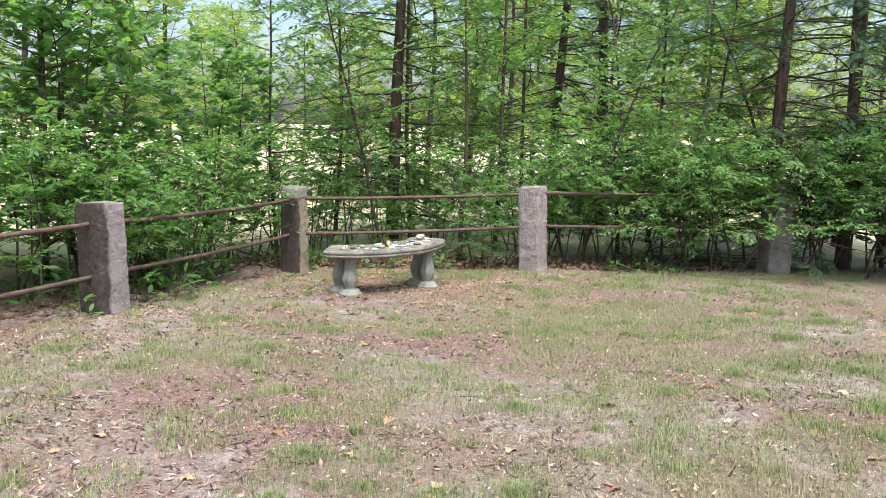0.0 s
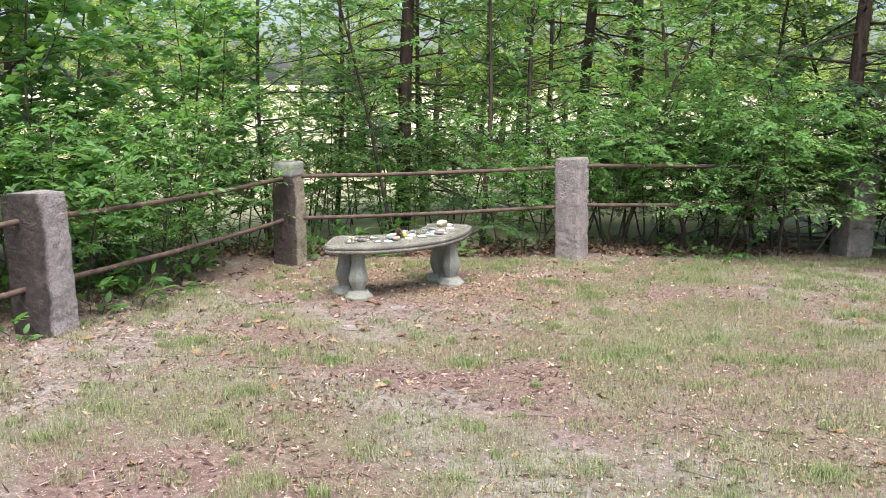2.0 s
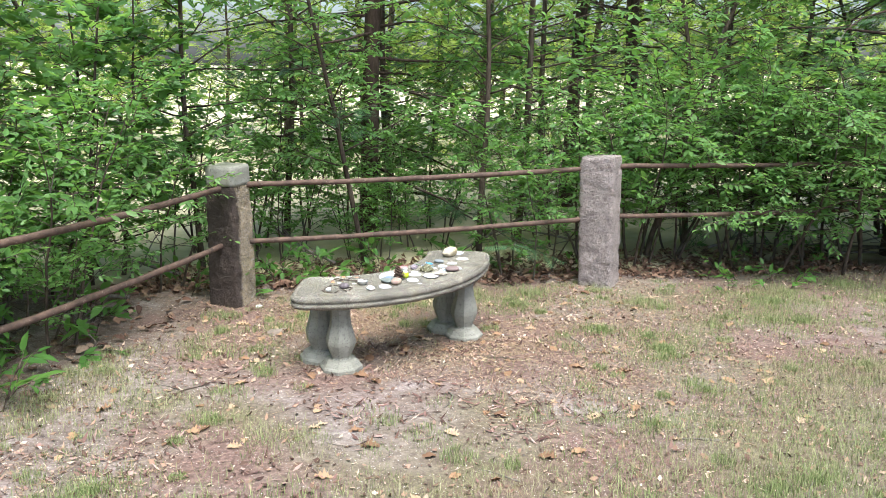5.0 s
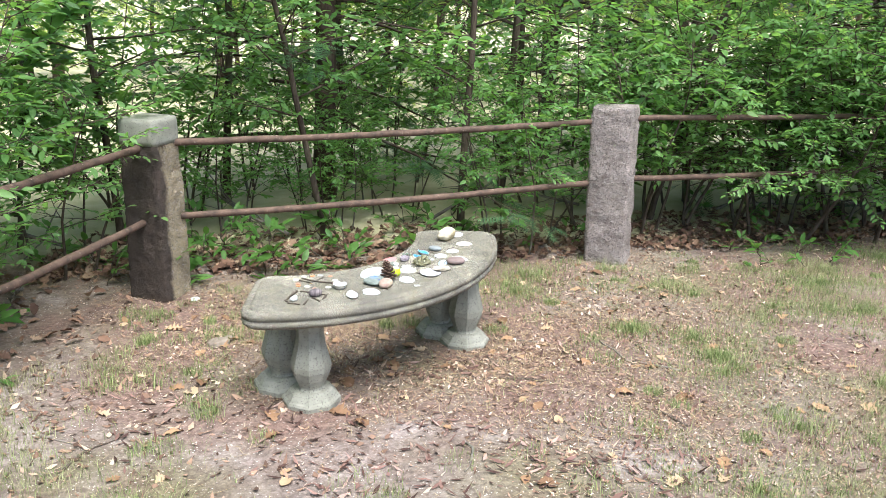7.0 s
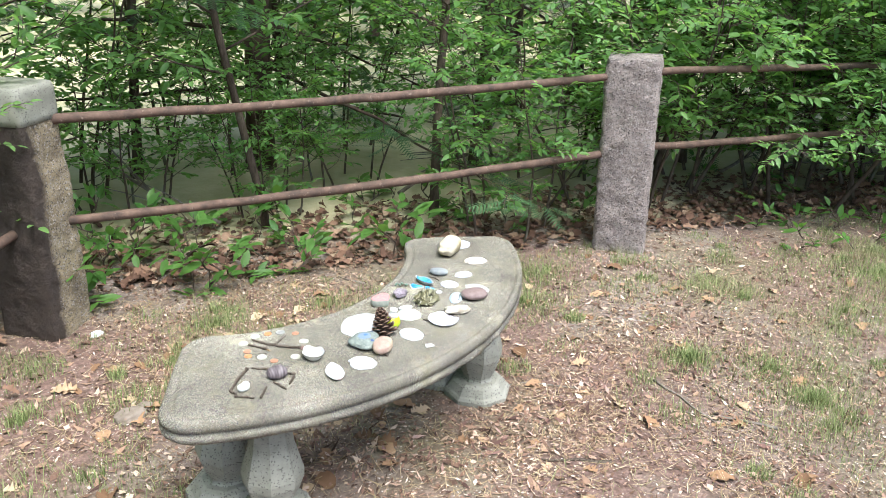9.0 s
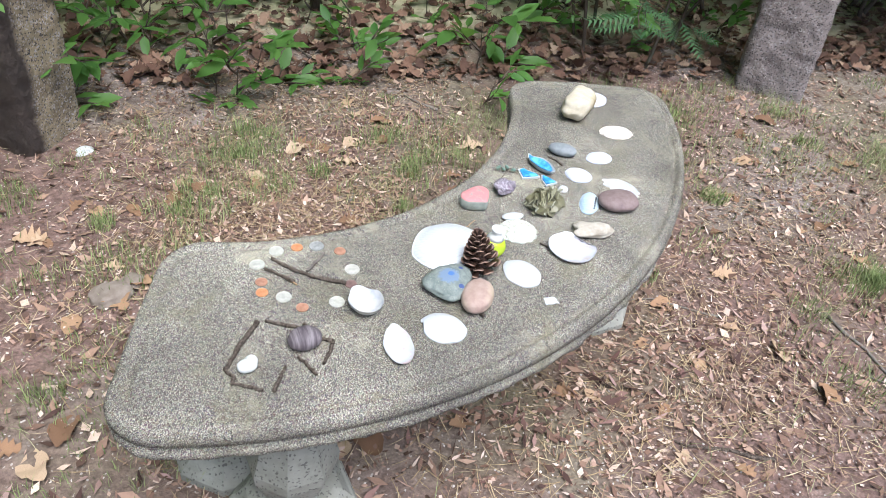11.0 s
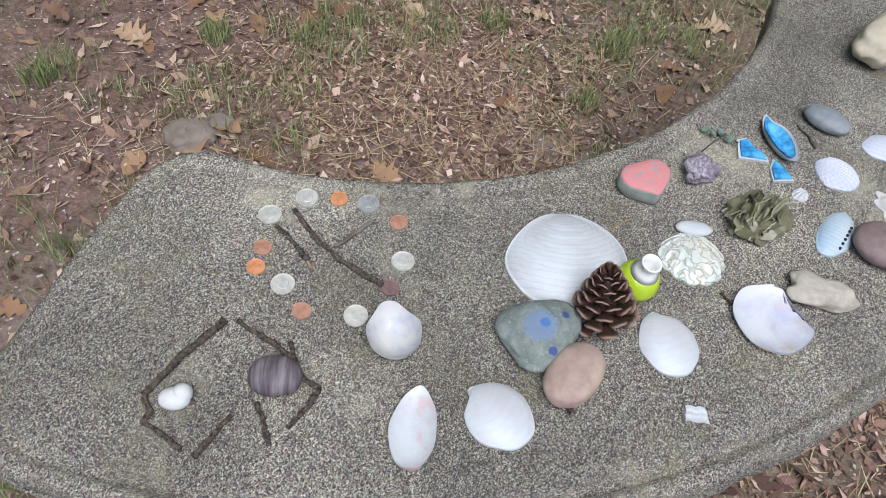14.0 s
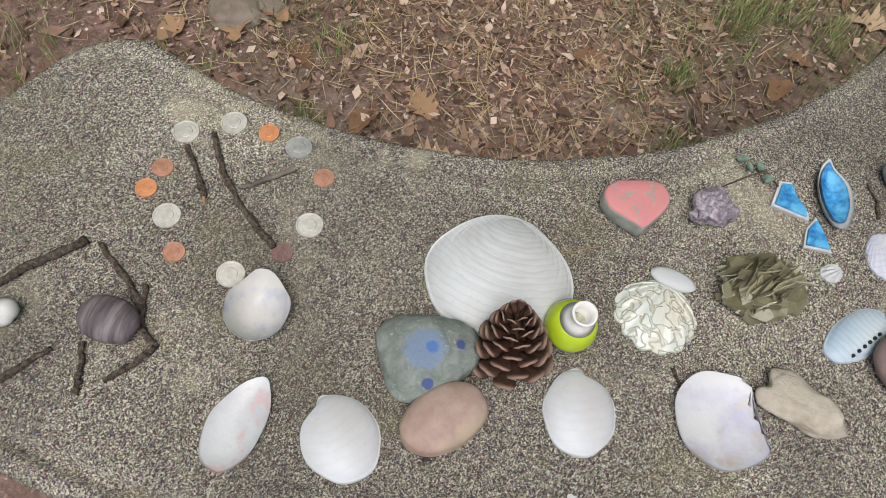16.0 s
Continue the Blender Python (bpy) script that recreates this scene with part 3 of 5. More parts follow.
def plant(name, seed, stems, height, spread, trunk_r, limbs, limb_len, twigs, twig_len, leaves, leaf, kind, leaf_mat, bark,
          low=0.15, high=1.0, limb_rise=0.35, lift=0.1, bare=0.0, wander=0.06, flat=0.6):
    """A shrub or tree at the origin: stem(s), limbs, and a crown of blades set along twigs. Returns its meshes."""
    rnd = random.Random(seed)
    stem_paths, limb_paths = [], []
    P, A, U, S = [], [], [], []
    for s in range(stems):
        a = 2 * math.pi * s / stems + rnd.uniform(-0.5, 0.5)
        lean = spread * rnd.uniform(0.4, 1.0) if stems > 1 else spread
        h = height * rnd.uniform(0.75, 1.0) if stems > 1 else height
        base = Vector((math.cos(a), math.sin(a), 0)) * (0.06 * stems if stems > 1 else 0)
        pts = bend(rnd, base + Vector((0, 0, -0.12)), (math.cos(a) * lean, math.sin(a) * lean, 1), h, 14, wander, 0.25)
        rad = [trunk_r * (1 - 0.82 * (i / 14) ** 1.1) * (1.25 if i == 0 else 1) for i in range(15)]
        stem_paths.append((pts, rad))
        for k in range(limbs):
            t = low + (high - low) * (k + rnd.random()) / limbs
            f = min(t * 14, 13.99)
            i = int(f)
            q = pts[i].lerp(pts[i + 1], f - i)
            az = k * 2.399 + rnd.uniform(-0.5, 0.5)
            ln = limb_len * (1.0 - 0.55 * t) * rnd.uniform(0.65, 1.2)
            d = Vector((math.cos(az), math.sin(az), limb_rise + rnd.uniform(-0.25, 0.25)))
            lp = bend(rnd, q, d, ln, 6, 0.13, lift)
            r0 = max(rad[i] * 0.42, 0.004) if trunk_r < 0.06 else rad[i] * 0.17 + 0.003
            limb_paths.append((lp, [r0 * (1 - 0.85 * j / 6) for j in range(7)]))
            if rnd.random() < bare:
                for j in range(3):  # dead twigs
                    e = lp[rnd.randint(2, 5)]
                    tw = bend(rnd, e, (rnd.gauss(0, 1), rnd.gauss(0, 1), rnd.gauss(0, 0.5)), ln * 0.4, 3, 0.15, 0)
                    limb_paths.append((tw, [0.004, 0.003, 0.002, 0.001]))
                continue
            for w in range(twigs):
                ft = min(6 * (0.18 + 0.82 * (w + rnd.random()) / twigs), 5.99)
                j = int(ft)
                e = lp[j].lerp(lp[j + 1], ft - j)
                out = (lp[j + 1] - lp[j]).normalized()
                sideways = out.cross(Vector((0, 0, 1))) * rnd.choice((-1, 1))
                td = out * rnd.uniform(0.3, 1.0) + sideways * rnd.uniform(0.4, 1.1) + Vector((0, 0, rnd.gauss(0.1, 0.35)))
                tl = twig_len * rnd.uniform(0.5, 1.25)
                tp = bend(rnd, e, td, tl, 3, 0.14, -0.12)
                limb_paths.append((tp, [0.0035, 0.003, 0.002, 0.0012]))
                for m in range(leaves):
                    g = min(3 * (0.1 + 0.9 * (m + 0.5) / leaves), 2.99)
                    jj = int(g)
                    o = tp[jj].lerp(tp[jj + 1], g - jj)
                    run = (tp[jj + 1] - tp[jj]).normalized()
                    cross = run.cross(Vector((0, 0, 1)))
                    ld = run * 0.55 + cross * (1 if m % 2 else -1) * rnd.uniform(0.6, 1.1) + Vector((0, 0, rnd.gauss(-0.12, 0.28)))
                    if m == leaves - 1:
                        ld = run
                    P.append(o)
                    A.append(ld)
                    U.append((rnd.gauss(0, 1 - flat), rnd.gauss(0, 1 - flat), 1.0))
                    S.append(leaf * rnd.uniform(0.6, 1.2))
    stems_out = [tubes(name + "_stem", [sp], bark, 8) for sp in stem_paths] if height > 1 else []
    if not stems_out:
        limb_paths = stem_paths + limb_paths
    return stems_out, tubes(name + "_limbs", limb_paths, bark, 4), scatter_leaves(name + "_crown", kind, P, A, U, S, leaf_mat)


def place_plant(name, meshes, x, y, turn, size, label, category, group, tilt=0.0):
    ob = thing(name, pose(x, y, gz(x, y) - 0.02, tilt, 0, turn), label, category, group)
    ob.scale = (size,) * 3
    for me in meshes[0]:
        part("trunk" if len(meshes[0]) == 1 else "stem", me, ob)
    tagged(part("branchwork", meshes[1], ob), kind="stuff")
    tagged(part("crown", meshes[2], ob), kind="stuff")
    return ob


def grove(name, meshes, spots, label, category, group):
    first = None
    for x, y, turn, size in spots:
        if first is None:
            first = place_plant(name, meshes, x, y, turn, size, label, category, group)
        else:
            ob = copy_thing(first, pose(x, y, gz(x, y) - 0.02, 0, 0, turn))
            ob.scale = (size,) * 3


#                        seed stems h  spread r    limbs len twigs tl  leaves size
SHRUB = plant("shrub", 11, 6, 2.3, 0.30, 0.014, 11, 0.75, 6, 0.26, 8, 0.088, "oval", LEAF_OVAL, BARK, low=0.25, flat=0.5)
SHRUB2 = plant("shrub_b", 12, 5, 2.0, 0.45, 0.013, 11, 0.85, 6, 0.30, 9, 0.075, "oval", LEAF_PINNATE, BARK, low=0.3, flat=0.5)
ASH = plant("ash_shrub", 13, 5, 2.3, 0.55, 0.018, 12, 1.15, 9, 0.32, 12, 0.07, "oval", LEAF_PINNATE, BARK, low=0.34, limb_rise=0.25, lift=-0.2, flat=0.65)
SAPLING = plant("sapling", 14, 1, 5.6, 0.05, 0.036, 32, 1.25, 7, 0.34, 9, 0.10, "oval", LEAF_OVAL, BARK, low=0.25, wander=0.03, flat=0.5)
SAPLING2 = plant("sapling_b", 15, 1, 5.0, 0.10, 0.030, 36, 1.35, 8, 0.32, 10, 0.085, "oval", LEAF_PINNATE, BARK, low=0.24, wander=0.05, flat=0.5)
MAPLE = plant("maple", 16, 1, 5.4, 0.08, 0.045, 44, 1.55, 8, 0.36, 7, 0.115, "maple", LEAF_MAPLE, BARK, low=0.08, limb_rise=0.3, flat=0.55)
MAPLE2 = plant("maple_b", 17, 3, 3.2, 0.28, 0.022, 18, 1.0, 7, 0.32, 7, 0.105, "maple", LEAF_MAPLE, BARK, low=0.1, flat=0.55)
HEMLOCK = plant("hemlock", 18, 1, 8.5, 0.02, 0.09, 84, 2.1, 9, 0.45, 9, 0.18, "needle", LEAF_HEMLOCK, BARK_PINE, low=0.07, limb_rise=0.0, lift=-0.15, bare=0.28, wander=0.012, flat=0.8)
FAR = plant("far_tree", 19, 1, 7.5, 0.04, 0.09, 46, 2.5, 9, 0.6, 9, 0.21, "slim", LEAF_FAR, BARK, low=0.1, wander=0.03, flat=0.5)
LOWPLANT = plant("low_plant", 20, 4, 0.30, 0.6, 0.004, 3, 0.15, 2, 0.07, 3, 0.085, "oval", LEAF_LOW, BARK, low=0.3)

rp = random.Random(5)


def turn():
    return rp.uniform(0, 360)


grove("maple_tree", MAPLE, [(-2.2, -0.9, 20, 0.95), (-3.0, -2.6, 140, 1.0), (-2.6, 1.0, 250, 1.05), (-4.2, -4.4, 75, 1.1), (-4.4, 0.2, 310, 1.15)],
      "young maple with bright lobed leaves behind the iron fence", "tree", "maples by the fence")
grove("maple_shrub", MAPLE2, [(-1.75, -0.75, 40, 0.95), (-0.9, 0.75, 260, 0.85), (-2.9, -3.6, 90, 0.95)],
      "bushy maple saplings crowding the iron rails", "shrub", "maple saplings")
grove("cherry_sapling", SAPLING, [(2.67, 1.62, 10, 1.0), (2.1, 0.85, 130, 0.8), (1.62, 2.74, 220, 1.0), (-0.16, 0.95, 300, 0.75), (0.5, 2.0, 80, 0.9), (3.3, 2.7, 190, 1.05), (5.2, 2.6, 30, 1.0)],
      "slender dark-stemmed sapling with oval leaves behind the fence", "tree", "saplings behind the fence")
grove("ash_sapling", SAPLING2, [(4.35, 1.45, 60, 1.0), (1.15, 0.9, 200, 0.8), (3.7, 1.0, 330, 0.85), (6.7, 1.6, 110, 1.0), (-1.2, 2.2, 150, 1.0), (7.6, 0.6, 250, 1.0), (5.6, 1.9, 20, 1.05)],
      "leafy sapling with small fresh green leaves behind the rails", "tree", "saplings behind the fence")
grove("hemlock_tree", HEMLOCK, [(1.3, 2.1, 0, 1.0), (6.1, 0.75, 100, 1.0), (5.0, 4.2, 210, 1.1), (8.2, 2.4, 290, 1.1), (7.9, 1.0, 20, 0.9), (7.0, 0.5, 160, 0.9), (8.7, -0.7, 250, 0.95), (3.9, 3.6, 45, 1.0)],
      "dark hemlock with bare dead lower branches", "tree", "hemlocks")
grove("cherry_shrub", SHRUB, [(2.40, 0.50, 200, 0.58), (3.35, 0.9, 20, 0.85), (0.0, 1.7, 60, 0.85), (0.45, 1.3, 15, 0.55), (1.2, 1.15, 260, 0.45), (1.75, 1.6, 75, 0.55), (1.0, 2.3, 140, 0.9), (5.0, 0.8, 260, 0.9), (6.5, 0.9, 30, 0.9), (7.3, 0.5, 110, 0.9), (2.0, 2.8, 10, 0.9),
      (-0.95, -0.85, 50, 0.72), (-1.45, -1.45, 160, 0.75), (-2.0, -2.3, 280, 0.8), (-1.3, -0.1, 100, 0.8), (-2.5, -1.6, 215, 0.9)],
      "thin-stemmed shrub with oval green leaves beside the rails", "shrub", "shrubs by the fence")
grove("privet_shrub", SHRUB2, [(4.2, 0.95, 0, 0.95), (3.2, 1.6, 90, 0.9), (-0.5, 0.45, 210, 0.75), (6.6, 0.5, 150, 1.0), (-1.0, -0.9, 30, 0.6)],
      "dense green shrub growing through the fence", "shrub", "shrubs by the fence")
grove("ash_bush", ASH, [(3.7, 0.95, 15, 0.8), (4.55, 0.55, 75, 0.85), (5.2, 0.35, 120, 0.9), (5.75, 0.6, 230, 0.95), (6.7, -0.1, 70, 1.0), (7.6, -0.3, 160, 1.05)],
      "arching ash bush overhanging the fence rails", "bush", "overhanging bushes")
far_spots = []
for x, y in ((-1.6, 8.2), (0.6, 8.6), (2.4, 9.0), (4.0, 8.4), (6.2, 8.6), (8.4, 8.2), (9.9, 8.5), (-3.6, 7.6)):
    far_spots.append((x, y, turn(), 0.55 if x < 1.5 else 0.85))
for i in range(26):
    x = -13 + i * 1.25 + rp.uniform(-0.5, 0.5)
    y = rp.uniform(9.5, 15)
    far_spots.append((x, y, turn(), 0.55 if -3.5 < x < 2.0 else rp.uniform(0.75, 1.1)))
for i in range(8):
    far_spots.append((-6.5 - rp.uniform(0, 3), -6 + i * 1.9, turn(), rp.uniform(0.7, 1.0)))
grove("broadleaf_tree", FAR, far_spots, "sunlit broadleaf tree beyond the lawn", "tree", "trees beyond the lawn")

# ---- the offerings on the bench ----
WHITE_SHELL = shell_material("chalky_white_shell", (0.50, 0.525, 0.535), (0.45, 0.455, 0.45))
SMOOTH_SHELL = shell_material("smooth_white_shell", (0.50, 0.525, 0.545), (0.46, 0.455, 0.45), 300, 0.4, 0.07)
PEARL_SHELL = lining_material("pearly_shell_lining", (0.52, 0.51, 0.475), (0.45, 0.45, 0.45), (0.36, 0.38, 0.44))
ROSE_SHELL = lining_material("rosy_oyster_lining", (0.52, 0.535, 0.54), (0.43, 0.44, 0.455), (0.50, 0.36, 0.35), 0.3)
PURPLE_SHELL = lining_material("violet_edged_shell_lining", (0.52, 0.53, 0.535), (0.40, 0.40, 0.50), (0.44, 0.39, 0.36))
CREAM_SHELL = shell_material("cream_shell", (0.62, 0.53, 0.44), (0.64, 0.59, 0.53))
LILAC_SHELL = shell_material("pale_lilac_shell", (0.44, 0.47, 0.57), (0.54, 0.54, 0.58))
BLUE_SHELL = shell_material("pale_blue_shell", (0.34, 0.44, 0.53), (0.46, 0.53, 0.56), rough=0.4)
MUSSEL_BLUE = speckled("blue_painted_mussel", (0.005, 0.07, 0.28), (0.08, 0.42, 0.74), (0.16, 0.50, 0.76), 120, 0.35, 1.0)


def shell_mesh(name, a, b, h, material, rings=0.0005, dish=False, ribs=0, scallop=0.0, beak=0.35, count=10, thick=0.0022, seed=0, skew=0.0, notch=0.0, cut=None):
    """Half of a bivalve: bands of growth shrink towards the beak at +y. Domed, or lying as a dish. The origin is under the beak."""
    nt, ns = 112 if ribs else 64, 30
    rnd = np.random.RandomState(seed)
    ph = rnd.rand(4) * 6
    bk = np.array([skew * a, b * 0.93])

    def rim(t):
        top = max(0.0, math.sin(t))
        x = a * math.cos(t) * (1 - beak * top ** 2) + skew * a * top
        y = b * math.sin(t) * (1.0 if math.sin(t) > 0 else 1.0)
        k = 1 + 0.018 * math.sin(3 * t + ph[0]) + 0.012 * math.sin(7 * t + ph[1]) + scallop * abs(math.sin(ribs * 0.5 * t)) * (1 - top)
        # a dent beside the beak, on the side that the notch's sign names
        off = (t - math.pi / 2 + math.pi) % (2 * math.pi) - math.pi
        if notch:
            k *= 1 - abs(notch) * math.exp(-((off - math.copysign(0.52, notch)) / 0.2) ** 2) + 0.12 * abs(notch) * math.exp(-(off / 0.25) ** 2)
        p = np.array([x, y]) * k
        if cut:
            n = np.array([math.cos(radians(cut[0])), math.sin(radians(cut[0]))])
            over = p @ n - cut[1] * a
            if over > 0:
                p = p - n * (over * 0.88 + 0.002 * math.sin(23 * t))
        return p

    def height(p, s, t):
        rho = min(1.0, math.sqrt((p[0] / a) ** 2 + ((p[1]) / b) ** 2))
        dome = (1 - rho ** 2.2) ** 0.62
        z = h * rho ** 2.8 + 0.001 if dish else h * dome
        z += rings * (1 - 2 * abs(math.sin(math.pi * count * s ** 1.5))) * (0.2 + 0.8 * s ** 2)
        if ribs:
            z += 0.0009 * math.cos(ribs * t) * s
        return z

    verts, faces = [], []
    for layer in (0, 1):
        for i in range(ns + 1):
            s = i / ns
            for k in range(nt):
                t = 2 * math.pi * k / nt
                p = bk + (rim(t) - bk) * max(s, 0.02)
                z = height(p, s, t)
                if layer and dish:
                    z = max(0.0002, z - thick * (0.35 if i == ns else 1))
                elif layer:
                    z = max(0.0002, z - thick)
                elif not dish:
                    z = max(z, 0.0014)
                verts.append((p[0] - bk[0], p[1] - bk[1], z))
    m = nt * (ns + 1)
    for layer in (0, 1):
        for i in range(ns):
            for k in range(nt):
                q = [layer * m + i * nt + k, layer * m + i * nt + (k + 1) % nt, layer * m + (i + 1) * nt + (k + 1) % nt, layer * m + (i + 1) * nt + k]
                faces.append(tuple(reversed(q)) if layer == 0 else tuple(q))
        c = [layer * m + k for k in range(nt)]
        faces.append(tuple(c) if layer == 0 else tuple(reversed(c)))
    for k in range(nt):
        a0, b0 = ns * nt + k, ns * nt + (k + 1) % nt
        faces.append((a0, b0, m + b0, m + a0))
    return mesh_of(name, verts, faces, material), bk


def lay_shell(name, x, y, up_dir, a, b, h, material, label, tilt=(0, 0), lift=0.0, **kw):
    """Lays a shell centred at (x, y) with its beak towards up_dir (degrees, anticlockwise from east)."""
    me, bk = shell_mesh(name, a, b, h, material, **kw)
    r = radians(up_dir - 90)
    ox, oy = bk[0] * math.cos(r) - bk[1] * math.sin(r), bk[0] * math.sin(r) + bk[1] * math.cos(r)
    return thing(name, pose(x + ox, y + oy, TOP + lift, tilt[0], tilt[1], up_dir - 90), label, "shell", "shells on the bench", data=me)


lay_shell("clam_shell", 1.042, -1.357, 98, 0.066, 0.060, 0.026, WHITE_SHELL, "very large white surf clam shell with growth rings", rings=0.0016, count=9, beak=0.5, seed=1)
lay_shell("clam_shell", 0.876, -1.478, 108, 0.0265, 0.031, 0.020, PEARL_SHELL, "white clam shell lying open side up", dish=True, rings=0.0, thick=0.0035, beak=0.28, seed=2)
lay_shell("oyster_shell", 0.908, -1.566, 92, 0.0215, 0.040, 0.007, ROSE_SHELL, "pearly oyster shell with a rosy scar", dish=True, rings=0.0, thick=0.003, beak=0.22, seed=3, skew=0.1)
lay_shell("clam_shell", 0.984, -1.540, 143, 0.031, 0.036, 0.011, SMOOTH_SHELL, "smooth white clam shell lying domed side up", rings=0.00005, count=6, beak=0.3, seed=4, notch=0.24)
lay_shell("clam_shell", 1.147, -1.438, 115, 0.030, 0.036, 0.011, SMOOTH_SHELL, "rounded white clam shell with faint rings", rings=0.00006, count=7, beak=0.3, seed=5, notch=-0.24)
lay_shell("clam_shell", 1.256, -1.393, 70, 0.042, 0.040, 0.010, PURPLE_SHELL, "broken clam shell showing its violet-edged lining", dish=True, rings=0.0, thick=0.003, beak=0.2, seed=6, tilt=(4, 0), lift=0.003, cut=(62, 0.62))
lay_shell("cockle_shell", 1.361, -1.174, 150, 0.025, 0.027, 0.008, LILAC_SHELL, "pale lilac ribbed cockle shell", ribs=22, scallop=0.05, count=5, seed=7)
lay_shell("clam_shell", 1.431, -1.119, 100, 0.029, 0.022, 0.008, LILAC_SHELL, "thin bluish white clam shell", count=6, seed=8)
lay_shell("clam_shell", 1.513, -1.027, 80, 0.036, 0.026, 0.010, CREAM_SHELL, "cream scallop-edged clam shell", ribs=12, scallop=0.06, count=6, seed=9)
lay_shell("oyster_shell", 1.433, -1.224, 40, 0.034, 0.021, 0.010, PEARL_SHELL, "small frilled white oyster shell", ribs=9, scallop=0.22, count=5, seed=10)
lay_shell("cockle_shell", 1.312, -1.216, 45, 0.009, 0.011, 0.006, WHITE_SHELL, "tiny white cockle shell", ribs=10, count=3, seed=11)
lay_shell("mussel_shell", 1.293, -1.139, 112, 0.016, 0.038, 0.012, WHITE_SHELL, "half mussel shell with a blue painted lining", dish=True, beak=0.55, seed=12)
me, bk = shell_mesh("lining", 0.0125, 0.033, 0.009, MUSSEL_BLUE, dish=True, beak=0.55, seed=12)
part("lining", me, bpy.data.objects["mussel_shell"], "bright blue painted lining", Matrix.Translation((0, -0.003, 0.0022)))


def shard(x, y, turn_deg, pts, label):
    """A broken, slightly cupped shell piece with a blue painted face."""
    ob = thing("mussel_shard", pose(x, y, TOP, 0, 0, turn_deg), label, "shell", "shells on the bench")
    for scale, z, mat, nm in ((1.0, 0.0, WHITE_SHELL, "edge"), (0.82, 0.0022, MUSSEL_BLUE, "face")):
        cx, cy = sum(p[0] for p in pts) / len(pts), sum(p[1] for p in pts) / len(pts)
        n = len(pts)
        ring = [((p[0] - cx) * scale, (p[1] - cy) * scale) for p in pts]
        v = [(px, py, z) for px, py in ring] + [(px, py, z + 0.003) for px, py in ring] + [(0, 0, z), (0, 0, z + 0.0018)]
        f = [(i, (i + 1) % n, n + (i + 1) % n, n + i) for i in range(n)] + [((i + 1) % n, i, 2 * n) for i in range(n)] + [(n + i, n + (i + 1) % n, 2 * n + 1) for i in range(n)]
        part(nm, mesh_of("shard", v, f, mat, False), ob, "blue painted face" if nm == "face" else "")


shard(1.260, -1.158, 0, [(-0.017, -0.014), (0.020, -0.014), (0.018, -0.006), (0.002, 0.008), (-0.005, 0.020), (-0.016, 0.016)], "broken mussel piece painted bright blue, set as a wing")
shard(1.290, -1.186, 0, [(-0.010, -0.018), (0.016, -0.012), (0.006, 0.004), (-0.006, 0.018), (-0.012, 0.002)], "small broken mussel piece painted bright blue")


def pebble(name, x, y, turn_deg, a, b, c, material, label, seed=0, lump=0.06, power=2.2, tri=0.0, tilt=0.0, smooth=True, detail=4, category="stone", group="stones on the bench"):
    """A water-worn stone: a rounded body, flattened or three-cornered, with small hollows."""
    bm = bmesh.new()
    bmesh.ops.create_icosphere(bm, subdivisions=detail, radius=1)
    off = Vector((seed * 3.7, seed * 1.3, seed * 2.9))
    for v in bm.verts:
        p = v.co.copy()
        k = (abs(p.x) ** power + abs(p.y) ** power + abs(p.z) ** power) ** (-1 / power)
        ang = math.atan2(p.y, p.x)
        k *= 1 + tri * math.cos(3 * ang) * (1 - abs(p.z))
        k *= 1 + lump * noise.fractal(p * 1.6 + off, 1.0, 2.0, 3) + lump * 0.12 * noise.noise(p * 9 + off)
        p *= k
        v.co = Vector((p.x * a, p.y * b, p.z * c))
    low = min(v.co.z for v in bm.verts)
    me = bpy.data.meshes.new(name)
    bm.to_mesh(me)
    bm.free()
    me.materials.append(material)
    me.polygons.foreach_set("use_smooth", [smooth] * len(me.polygons))
    z = TOP - low - 0.001
    return thing(name, pose(x, y, z, tilt, 0, turn_deg), label, category, group, data=me)


def striped_stone_material():
    m = Mat("dark_banded_stone", rough=0.6)
    mp = m.t.nodes.new("ShaderNodeMapping")
    mp.inputs["Scale"].default_value = (1, 0.10, 0.10)
    m.t.links.new(m.co.outputs["Object"], mp.inputs["Vector"])
    n = m.node("ShaderNodeTexNoise", Scale=190.0, Detail=3.0, Roughness=0.6)
    m.t.links.new(mp.outputs[0], n.inputs["Vector"])
    c = m.ramp(n.outputs["Fac"], (0.36, (0.070, 0.056, 0.062)), (0.5, (0.115, 0.095, 0.102)), (0.64, (0.19, 0.165, 0.17)))
    m.color(c)
    m.bump(m.noise(300, 3), 0.3, 0.0006)
    return m.m


